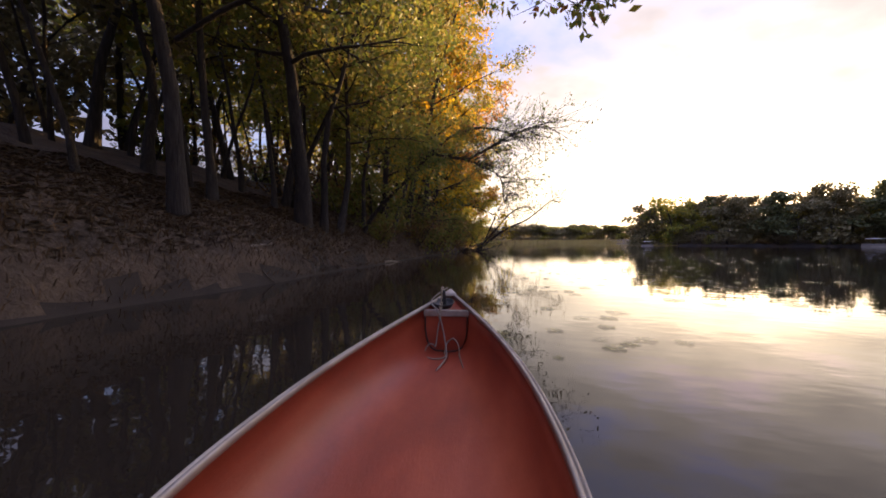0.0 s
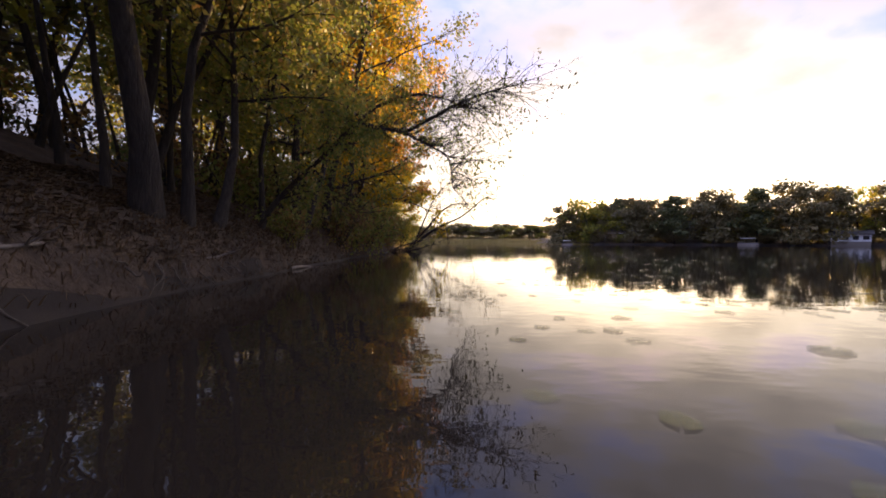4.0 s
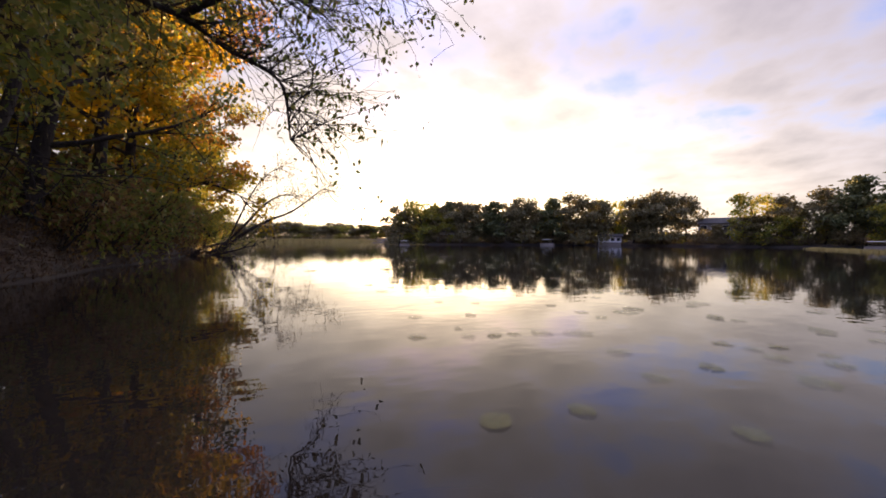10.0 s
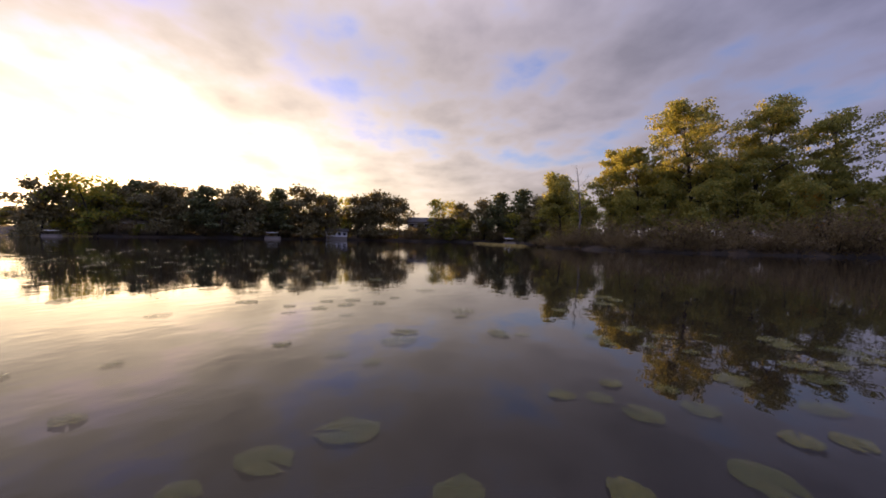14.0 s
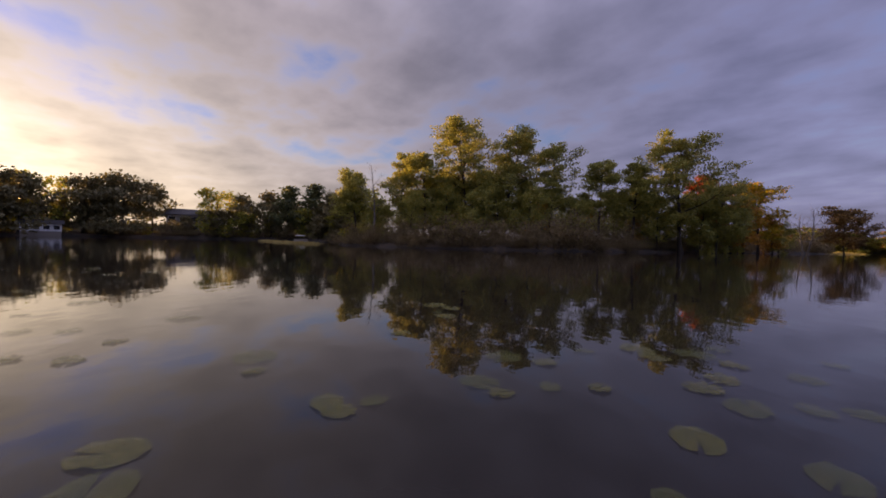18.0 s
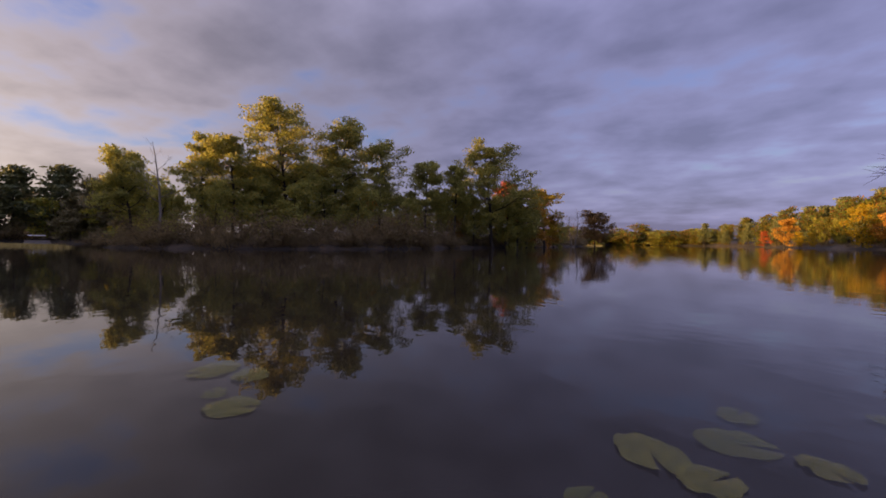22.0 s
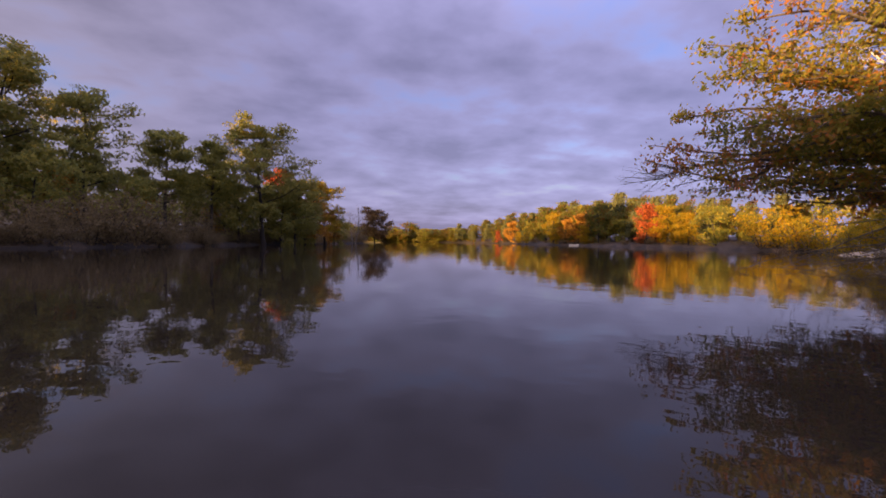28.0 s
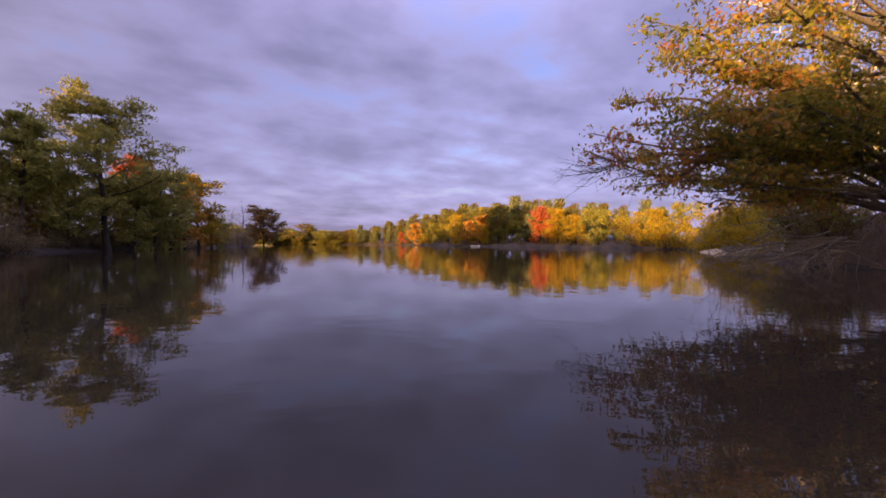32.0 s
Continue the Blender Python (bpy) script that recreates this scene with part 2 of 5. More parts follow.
BIRCH_BARK = plain("white_birch_bark", ((0.34, (0.10, 0.085, 0.07)), (0.42, (0.50, 0.46, 0.40)), (0.8, (0.66, 0.61, 0.54))), 2.2, 0.7, 0, 0.4, 0.01, (0.6, 0.6, 5.0), 20.0)
OAK_GREEN = foliage("oak_leaves", ((0.15, (0.092, 0.122, 0.026)), (0.42, (0.176, 0.184, 0.032)), (0.62, (0.219, 0.165, 0.030)), (0.80, (0.278, 0.100, 0.030)), (0.95, (0.179, 0.055, 0.025))), 0.56)
RUSSET_OAK = foliage("russet_oak_leaves", ((0.26, (0.14, 0.165, 0.032)), (0.42, (0.235, 0.22, 0.036)), (0.53, (0.34, 0.235, 0.042)), (0.62, (0.43, 0.175, 0.045)), (0.76, (0.35, 0.125, 0.040))), 0.55, 0.5, 0.26, 0.42, 0.98)
BANK_OAK = foliage("thin_oak_leaves", ((0.15, (0.115, 0.150, 0.036)), (0.45, (0.180, 0.205, 0.045)), (0.70, (0.265, 0.225, 0.060)), (0.86, (0.300, 0.170, 0.068)), (0.97, (0.230, 0.110, 0.055))), 0.5)
DULL = foliage("dull_leaves", ((0.2, (0.110, 0.100, 0.048)), (0.5, (0.175, 0.150, 0.068)), (0.85, (0.25, 0.195, 0.083))), 0.3)
YELLOW = foliage("yellow_leaves", ((0.15, (0.162, 0.162, 0.021)), (0.4, (0.351, 0.266, 0.021)), (0.65, (0.522, 0.342, 0.024)), (0.95, (0.551, 0.218, 0.019))), 0.62)
MIXED = foliage("turning_leaves", ((0.15, (0.148, 0.180, 0.041)), (0.5, (0.258, 0.258, 0.046)), (0.85, (0.464, 0.335, 0.046))), 0.55)
# next three: leaf colours lightened to offset the shade on the island
LIFTED_GREEN = foliage("lifted_green_leaves", ((0.2, (0.204, 0.213, 0.064)), (0.5, (0.315, 0.30, 0.072)), (0.85, (0.40, 0.345, 0.075))), 0.55)
LIFTED_OLIVE = foliage("lifted_olive_leaves", ((0.15, (0.19, 0.215, 0.06)), (0.5, (0.32, 0.30, 0.070)), (0.85, (0.43, 0.335, 0.066))), 0.5)
LIFTED_BUSH = foliage("lifted_bush_leaves", ((0.2, (0.140, 0.104, 0.053)), (0.5, (0.210, 0.155, 0.075)), (0.85, (0.29, 0.215, 0.098))), 0.5)
RED = foliage("red_leaves", ((0.2, (0.190, 0.059, 0.024)), (0.5, (0.380, 0.089, 0.029)), (0.85, (0.570, 0.155, 0.042))))
ORANGE = foliage("orange_leaves", ((0.2, (0.230, 0.115, 0.023)), (0.5, (0.460, 0.218, 0.029)), (0.85, (0.598, 0.322, 0.046))))
NEEDLES = foliage("pine_needles", ((0.2, (0.075, 0.088, 0.040)), (0.55, (0.13, 0.14, 0.056)), (0.85, (0.22, 0.205, 0.07))), 0.25)
BRUSH = foliage("dry_brush", ((0.2, (0.116, 0.070, 0.029)), (0.5, (0.196, 0.120, 0.045)), (0.85, (0.280, 0.184, 0.066))), 0.45)
REED = foliage("dry_reeds", ((0.2, (0.30, 0.23, 0.08)), (0.85, (0.50, 0.40, 0.14))), 0.3)
PAD = plain("lily_pad_leaf", ((0.28, (0.08, 0.075, 0.028)), (0.42, (0.165, 0.165, 0.045)), (0.58, (0.245, 0.225, 0.058)), (0.75, (0.36, 0.27, 0.075))), 16.0, 0.5, 0, 0.8, 0.006, None, 45.0)
SUNK_PAD = plain("sunk_lily_pad", ((0.25, (0.15, 0.18, 0.05)), (0.5, (0.22, 0.24, 0.06)), (0.75, (0.31, 0.27, 0.08))), 7.0, 0.5, 0, 0.15, 0.004, None, 20.0)
for pad_mat, veil in ((PAD, 0.44), (SUNK_PAD, 0.24)):
    pad_mat.node_tree.nodes["Principled BSDF"].inputs["Alpha"].default_value = veil
    pad_mat.node_tree.nodes["Principled BSDF"].inputs["Specular IOR Level"].default_value = 0.25
    pad_mat.node_tree.nodes["Principled BSDF"].inputs["Roughness"].default_value = 0.36

# ---- mesh helpers ----


def mesh_np(name, verts, quads, mat, smooth=False):
    """A mesh of quads (or triangles) from arrays."""
    verts, quads = np.asarray(verts, np.float32), np.asarray(quads, np.int32)
    me = bpy.data.meshes.new(name)
    k = quads.shape[1]
    me.vertices.add(len(verts))
    me.vertices.foreach_set("co", verts.ravel())
    me.loops.add(quads.size)
    me.loops.foreach_set("vertex_index", quads.ravel())
    me.polygons.add(len(quads))
    me.polygons.foreach_set("loop_start", np.arange(0, quads.size, k, dtype=np.int32))
    me.polygons.foreach_set("loop_total", np.full(len(quads), k, np.int32))
    if smooth:
        me.polygons.foreach_set("use_smooth", np.ones(len(quads), bool))
    me.update(calc_edges=True)
    me.materials.append(mat)
    return me


def attach(name, me, parent, label=""):
    """Links a mesh as one part under its thing."""
    ob = new(name, me)
    ob.parent = parent
    if label:
        tagged(ob, label)
    return ob


def part(name, bm, mat, parent, label="", smooth=False):
    me = bpy.data.meshes.new(name)
    if smooth:
        for f in bm.faces:
            f.smooth = True
    bm.to_mesh(me)
    bm.free()
    me.materials.append(mat)
    return attach(name, me, parent, label)


def box(bm, lo, hi, bevel=0.0):
    m = Matrix.Translation((Vector(lo) + Vector(hi)) / 2) @ Matrix.Diagonal((*(Vector(hi) - Vector(lo)), 1))
    made = bmesh.ops.create_cube(bm, size=1, matrix=m)
    if bevel:
        edges = list({e for v in made["verts"] for e in v.link_edges})
        bmesh.ops.bevel(bm, geom=edges, offset=bevel, segments=2, affect="EDGES")
    return bm


class Tubes:
    """Collects tapered tubes along bent lines into one mesh."""

    def __init__(self):
        self.v, self.q, self.n = [], [], 0

    def add(self, pts, radii, sides=6):
        pts, radii = np.asarray(pts, float), np.asarray(radii, float)
        tang = np.gradient(pts, axis=0)
        tang /= np.linalg.norm(tang, axis=1, keepdims=True) + 1e-9
        ref = np.where(np.abs(tang[:, 2:3]) > 0.9, np.array([[1.0, 0, 0]]), np.array([[0, 0, 1.0]]))
        a = np.cross(tang, ref)
        a /= np.linalg.norm(a, axis=1, keepdims=True) + 1e-9
        b = np.cross(tang, a)
        ang = np.linspace(0, 2 * np.pi, sides, endpoint=False)
        ring = a[:, None] * np.cos(ang)[None, :, None] + b[:, None] * np.sin(ang)[None, :, None]
        self.v.append((pts[:, None] + ring * radii[:, None, None]).reshape(-1, 3))
        i, j = np.meshgrid(np.arange(len(pts) - 1), np.arange(sides), indexing="ij")
        k = (j + 1) % sides
        q = np.stack([i * sides + j, i * sides + k, (i + 1) * sides + k, (i + 1) * sides + j], -1).reshape(-1, 4)
        self.q.append(q + self.n)
        self.n += len(pts) * sides

    def mesh(self, name, mat):
        return mesh_np(name, np.concatenate(self.v), np.concatenate(self.q), mat, True)


def leaf_quads(rng, centres, per, spread, size, flat=0.6, long=1.7, droop=0.3):
    """Kite-shaped leaves scattered round clump centres."""
    c = np.repeat(np.asarray(centres, float), per, axis=0)
    n = len(c)
    ball = rng.normal(size=(n, 3))
    ball /= np.linalg.norm(ball, axis=1, keepdims=True) + 1e-9
    off = ball * rng.random((n, 1)) ** 0.45 * 1.75 * np.array([1, 1, flat]) * spread
    p = c + off
    a = rng.normal(size=(n, 3))
    a[:, 2] -= droop
    a /= np.linalg.norm(a, axis=1, keepdims=True)
    r = rng.normal(size=(n, 3))
    b = np.cross(a, r)
    b /= np.linalg.norm(b, axis=1, keepdims=True) + 1e-9
    s = size * rng.uniform(0.6, 1.35, (n, 1))
    v = np.stack([p - a * s * long / 2, p + b * s * 0.5 - a * s * 0.12, p + a * s * long / 2, p - b * s * 0.5 - a * s * 0.12], 1).reshape(-1, 3)
    return v, np.arange(n * 4).reshape(-1, 4)


def bend(rng, start, direction, length, n, lift=0.0, wander=0.12):
    """A wandering line from start."""
    d = np.asarray(direction, float)
    d = d / np.linalg.norm(d)
    pts = [np.asarray(start, float)]
    for _ in range(n):
        d = d + rng.normal(size=3) * wander
        d[2] += lift / n
        d /= np.linalg.norm(d)
        pts.append(pts[-1] + d * length / n)
    return np.array(pts)


def broadleaf(name, seed, height, radius, base=0.35, limbs=14, leaves=9000, leaf=0.22, mat=None, bark=None, girth=None, lean=(0, 0), spread=None, twigs=5, round_top=True, bare=False, flat=0.5, stems=1, sides=5):
    """A leafy tree: trunk with limbs and twigs in one mesh, crown of single leaves in another."""
    rng = np.random.default_rng(seed)
    root = new(name)
    tubes = Tubes()
    r0 = girth or height * 0.018
    trunk = bend(rng, (0, 0, -0.4), (lean[0], lean[1], 1), height * 0.92 + 0.4, 9, 0.35, 0.10 if girth else 0.06)
    s = np.linspace(0, 1, 10)
    rad = r0 * (1 - 0.88 * s) * (1 + 0.5 * np.exp(-s * 14))
    tubes.add(trunk, rad, 9 if sides > 3 else 5)
    for k in range(stems - 1):
        a = 1.9 * k + 0.6
        side = bend(rng, (0.25 * math.cos(a), 0.25 * math.sin(a), -0.4), (lean[0] + 0.28 * math.cos(a), lean[1] + 0.28 * math.sin(a), 1), height * 0.8, 9, 0.3, 0.10)
        tubes.add(side, rad * 0.8, 8)
    clumps = []
    for i in range(limbs):
        f = base + (0.97 - base) * (i + rng.uniform(0, 0.8)) / limbs
        k = f * 9
        start = trunk[int(k)] + (trunk[min(int(k) + 1, 9)] - trunk[int(k)]) * (k - int(k))
        u = (f - base) / (1 - base)
        shape = (math.sqrt(max(0.05, 1 - (1.55 * u - 0.55) ** 2)) if round_top else 1.05 - 0.8 * u)
        az = i * 2.39996 + rng.uniform(-0.5, 0.5)
        length = radius * shape * rng.uniform(0.6, 1.35)
        rise = 0.25 + 0.9 * u + rng.uniform(-0.15, 0.2)
        line = bend(rng, start, (math.cos(az), math.sin(az), rise), length, 6, 0.15, 0.16)
        lr = max(0.012, np.interp(f, s, rad) * 0.5)
        tubes.add(line if sides > 3 else line[::2], np.linspace(lr, lr * 0.2, 7 if sides > 3 else 4), sides)
        for j in range(twigs):
            g = rng.uniform(0.3, 1.0)
            st = line[int(g * 6)]
            d = np.array([math.cos(az), math.sin(az), 0.25]) + rng.normal(size=3) * 0.75
            tw = bend(rng, st, d, length * rng.uniform(0.22, 0.45), 3, 0.1, 0.2)
            if sides > 3:
                tubes.add(tw, np.linspace(lr * 0.32, lr * 0.08, 4), 4)
            clumps += [tw[3], tw[2]]
            if bare:
                for _ in range(3):
                    t2 = bend(rng, tw[rng.integers(1, 4)], d + rng.normal(size=3) * 0.8, length * 0.22, 3, 0.1, 0.25)
                    tubes.add(t2, np.linspace(lr * 0.12, lr * 0.04, 4), 3)
        clumps.append(line[6])
    attach("trunk", tubes.mesh(name + "_wood", bark or BARK), root)
    if not bare:
        per = max(3, leaves // len(clumps))
        v, q = leaf_quads(rng, clumps, per, spread or radius * 0.14, leaf, flat)
        attach("crown", mesh_np(name + "_crown", v, q, mat or MIXED), root)
    return root


def pine(name, seed, height, radius, leaves=5000, leaf=0.35, base=0.3):
    rng = np.random.default_rng(seed)
    root = new(name)
    tubes = Tubes()
    trunk = bend(rng, (0, 0, -0.4), (0, 0, 1), height + 0.4, 9, 0.2, 0.02)
    rad = height * 0.014 * (1 - 0.9 * np.linspace(0, 1, 10))
    tubes.add(trunk, rad, 7)
    clumps = []
    for i in range(58):
        f = base + (1 - base) * (i + rng.uniform(0, 1)) / 59
        k = min(8.99, f * 9)
        start = trunk[int(k)] + (trunk[int(k) + 1] - trunk[int(k)]) * (k % 1)
        az = i * 2.39996 + rng.uniform(-0.4, 0.4)
        length = radius * (1.1 - 0.85 * (f - base) / (1 - base)) * rng.uniform(0.45, 1.25)
        line = bend(rng, start, (math.cos(az), math.sin(az), rng.uniform(-0.1, 0.35)), length, 4, 0.25, 0.12)
        tubes.add(line, np.linspace(0.05, 0.012, 5), 3)
        clumps += [line[4], line[3], line[2]]
    clumps.append(trunk[9])
    attach("trunk", tubes.mesh(name + "_wood", BARK), root)
    v, q = leaf_quads(rng, clumps, max(3, leaves // len(clumps)), radius * 0.19, leaf, 0.36, 2.6, -0.3)
    attach("crown", mesh_np(name + "_crown", v, q, NEEDLES), root)
    return root


def shrub(name, seed, height, radius, leaves, leaf, mat, stems=7):
    rng = np.random.default_rng(seed)
    root = new(name)
    tubes = Tubes()
    clumps = []
    for i in range(stems):
        az = rng.uniform(0, 6.28)
        line = bend(rng, (math.cos(az) * radius * 0.25, math.sin(az) * radius * 0.25, -0.2), (math.cos(az) * 0.6, math.sin(az) * 0.6, 1), height * rng.uniform(0.7, 1.1), 5, 0, 0.2)
        tubes.add(line, np.linspace(0.02 + height * 0.006, 0.008, 6), 3)
        for j in range(3 if leaves < 1000 else 4):
            tw = bend(rng, line[rng.integers(1, 6)], rng.normal(size=3) + (0, 0, 0.5), radius * 0.6, 3, 0, 0.3)
            tubes.add(tw, np.linspace(0.012, 0.004, 4), 3)
            clumps += [tw[3], tw[2], tw[1]]
    attach("wood", tubes.mesh(name + "_wood", BARK), root)
    v, q = leaf_quads(rng, clumps, max(2, leaves // len(clumps)), radius * 0.22, leaf, 0.8)
    attach("leaves", mesh_np(name + "_leaves", v, q, mat), root)
    return root


# ---- lake, ground ----
LAKE = [(-8.75, 8), (-9.0, 16), (-9.2, 30), (-9.4, 52), (-13, 58), (-45, 75), (-60, 150), (-20, 215), (20, 228), (38, 185), (30, 135), (38, 117), (60, 112), (80, 102),
        (98, 88), (104, 66), (104, 44), (92, 37), (110, 10), (130, -60), (140, -130), (110, -160), (80, -150), (58, -142), (30, -110), (3, -82), (-14, -63),
        (-24, -54), (-21, -46), (-14, -37), (-16, -34.5), (-18.5, -32.5), (-14.5, -25.5), (-11.2, -20), (-7.4, -14), (-6.6, -12.4), (-7.2, -10), (-7.1, -8), (-8.4, 0)]
ISLE = [(50, 24), (42, 13), (40, 0), (43, -12), (49, -25), (55, -42), (61, -60), (70, -74), (80, -60), (78, -25), (74, 0), (66, 20)]


def inland(x, y, poly):
    """Signed distance to a closed line: negative inside it."""
    x, y = np.asarray(x, float), np.asarray(y, float)
    best = np.full(x.shape, 1e9)
    inside = np.zeros(x.shape, bool)
    for (ax, ay), (bx, by) in zip(poly, poly[1:] + poly[:1]):
        dx, dy = bx - ax, by - ay
        t = np.clip(((x - ax) * dx + (y - ay) * dy) / (dx * dx + dy * dy), 0, 1)
        best = np.minimum(best, np.hypot(x - ax - t * dx, y - ay - t * dy))
        inside ^= ((ay > y) != (by > y)) & (x < (bx - ax) * (y - ay) / (by - ay + 1e-12) + ax)
    return np.where(inside, -best, best)


def land(x, y):
    """Height of the ground."""
    x, y = np.asarray(x, float), np.asarray(y, float)
    d = inland(x, y, LAKE) + 0.22 * np.sin(x * 0.9 + y * 0.63) * np.sin(y * 0.37 + 1.0) * (x < 0)
    near = (x < 0) & (y > -30) & (y < 70)
    rise_near = np.interp(d, [-40, -6, -0.5, 0, 0.14, 0.26, 0.7, 1.2, 3, 10.5, 20, 60], [-3, -1.2, -0.25, 0.0, 0.08, 0.44, 1.05, 1.42, 2.1, 4.6, 6.4, 8.0])
    rise_far = np.interp(d, [-40, -6, 0, 1.5, 12, 40, 200], [-3, -1.2, 0.0, 0.5, 1.6, 3.0, 6.0])
    w = np.clip((8 - x) / 12, 0, 1) * np.clip((y + 40) / 20, 0, 1) * np.clip((85 - y) / 20, 0, 1)
    z = rise_near * w + rise_far * (1 - w)
    di = -inland(x, y, ISLE)
    zi = np.interp(di, [-30, -6, 0, 1, 8, 30], [-3, -1.2, 0.0, 0.4, 0.9, 1.3])
    z = np.where(di > -6, np.maximum(z, zi), z)
    return z + 0.10 * np.sin(x * 1.7 + np.sin(y * 1.3)) * np.sin(y * 1.9) * (z > 0.2)


def axis(parts):
    out = []
    for a, b, step in parts:
        out += list(np.arange(a, b, step))
    return np.array(out + [parts[-1][1]])


gx = axis([(-3000, -300, 450), (-300, -60, 24), (-60, -20, 4), (-20, -12, 0.6), (-12, -10, 0.22), (-10, -8, 0.11), (-8, -5, 0.22), (-5, 30, 3), (30, 90, 1.5), (90, 150, 4), (150, 400, 25), (400, 3000, 520)])
gy = axis([(-3000, -300, 450), (-300, -100, 12), (-100, -30, 3), (-30, 3, 0.5), (3, 30, 0.25), (30, 40, 0.5), (40, 70, 1.0), (70, 130, 3), (130, 300, 12), (300, 3000, 450)])
X, Y = np.meshgrid(gx, gy, indexing="ij")
Z = land(X, Y)
I, J = np.meshgrid(np.arange(len(gx) - 1), np.arange(len(gy) - 1), indexing="ij")
NY = len(gy)
gq = np.stack([I * NY + J, (I + 1) * NY + J, (I + 1) * NY + J + 1, I * NY + J + 1], -1).reshape(-1, 4)
ground_mesh = mesh_np("ground", np.stack([X, Y, Z], -1).reshape(-1, 3), gq, GROUND, True)
ground_mesh.materials.append(MUD)       # wet margin of the lake
margin = Z.reshape(-1)[gq].mean(1) + 0.10 * np.sin(Y.reshape(-1)[gq[:, 0]] * 2.3) < 0.20
ground_mesh.polygons.foreach_set("material_index", margin.astype(np.int32))
tagged(new("ground", ground_mesh),
       "brown leaf-littered wooded ground sloping down to the lake", "ground", kind="structure")
wq = np.array([[-3000, -3000, 0], [3000, -3000, 0], [3000, 3000, 0], [-3000, 3000, 0]], float)
tagged(new("water", mesh_np("water", wq, [[0, 1, 2, 3]], WATER)), "still dark lake water with mirror reflections and faint ripples", "lake", kind="structure")


def ground_at(x, y):
    return float(land(np.array([x]), np.array([y]))[0])


def place(ob, x, y, turn=0.0, size=1.0, z=None, tall=1.0):
    m = pose(x, y, ground_at(x, y) - 0.05 if z is None else z, 0, 0, turn) @ Matrix.Diagonal((size, size, size * tall, 1))
    return m


def stand(ob, x, y, turn=0.0, size=1.0, tall=1.0):
    ob.matrix_basis = place(ob, x, y, turn, size, None, tall)
    return ob


def spread_kind(proto, spots, label, category, group):
    """Stands a thing at the first spot and copies of it at the rest. Spots: x, y, size, height factor."""
    rng = random.Random(hash_name(group))
    for i, (x, y, size, tall) in enumerate(spots):
        m = place(None, x, y, rng.uniform(0, 360), size, None, tall)
        ob = proto if i == 0 else copy_thing(proto, m)
        ob.matrix_basis = m
        tagged(ob, label, category, group)


def hash_name(text):
    return sum((i + 1) * ord(c) for i, c in enumerate(text))


# ---- canoe ----
HULL = plain("red_hull_plastic", ((0.3, (0.185, 0.029, 0.013)), (0.5, (0.255, 0.041, 0.016)), (0.72, (0.35, 0.070, 0.029))), 4.0, 0.45, 0, 0.25, 0.004, (1.0, 0.35, 1.0), 90.0)
ALUMINIUM = plain("worn_aluminium", ((0.3, (0.22, 0.185, 0.145)), (0.5, (0.32, 0.275, 0.225)), (0.7, (0.42, 0.37, 0.31))), 9.0, 0.55, 0.4, 0.2, 0.002, (1, 0.3, 1), 150.0)
IRON = plain("black_coated_iron", ((0.3, (0.012, 0.012, 0.013)), (0.7, (0.03, 0.03, 0.032))), 12.0, 0.45, 0.2, 0.3, 0.003)
CHAIN = plain("rusty_chain", ((0.3, (0.20, 0.15, 0.09)), (0.7, (0.36, 0.30, 0.22))), 30.0, 0.55, 0.5, 0.3, 0.002)
ROPE = plain("worn_rope", ((0.3, (0.16, 0.13, 0.10)), (0.7, (0.28, 0.24, 0.19))), 40.0, 0.9, 0, 0.8, 0.003)
SEAM = plain("dark_sealant", ((0.3, (0.02, 0.015, 0.012)), (0.7, (0.04, 0.03, 0.025))), 20.0, 0.7)

BOW, STERN, MID = 1.74, -2.35, -0.6


def half_width(y):
    u = (y - MID) / (BOW - MID) if y > MID else (MID - y) / (MID - STERN)
    return 0.492 * max(0.0, 1 - u ** 2.05)


def rail_height(y):
    u = (y - MID) / (BOW - MID) if y > MID else (MID - y) / (MID - STERN)
    return 0.32 + 0.13 * u ** 3


def hull_mesh(inset):
    ys = [BOW - 0.004 - (BOW - STERN - 0.008) * (0.5 - 0.5 * math.cos(math.pi * i / 56)) for i in range(57)]
    v = []
    for y in ys:
        w, g = max(0.004, half_width(y) - inset), rail_height(y)
        u = abs((y - (BOW + STERN) / 2) / ((BOW - STERN) / 2))
        keel = -0.10 + 0.30 * max(0, u - 0.86) / 0.14
        keel = max(keel + inset, 0.035) if inset else keel
        for k in range(17):
            a = math.pi * k / 16
            cx, sz = math.cos(a), math.sin(a)
            v.append((w * math.copysign(abs(cx) ** 0.55, cx), y, g - (g - keel) * abs(sz) ** 0.62))
    v = np.array(v)
    i, j = np.meshgrid(np.arange(56), np.arange(16), indexing="ij")
    return v, np.stack([i * 17 + j, i * 17 + j + 1, (i + 1) * 17 + j + 1, (i + 1) * 17 + j], -1).reshape(-1, 4)


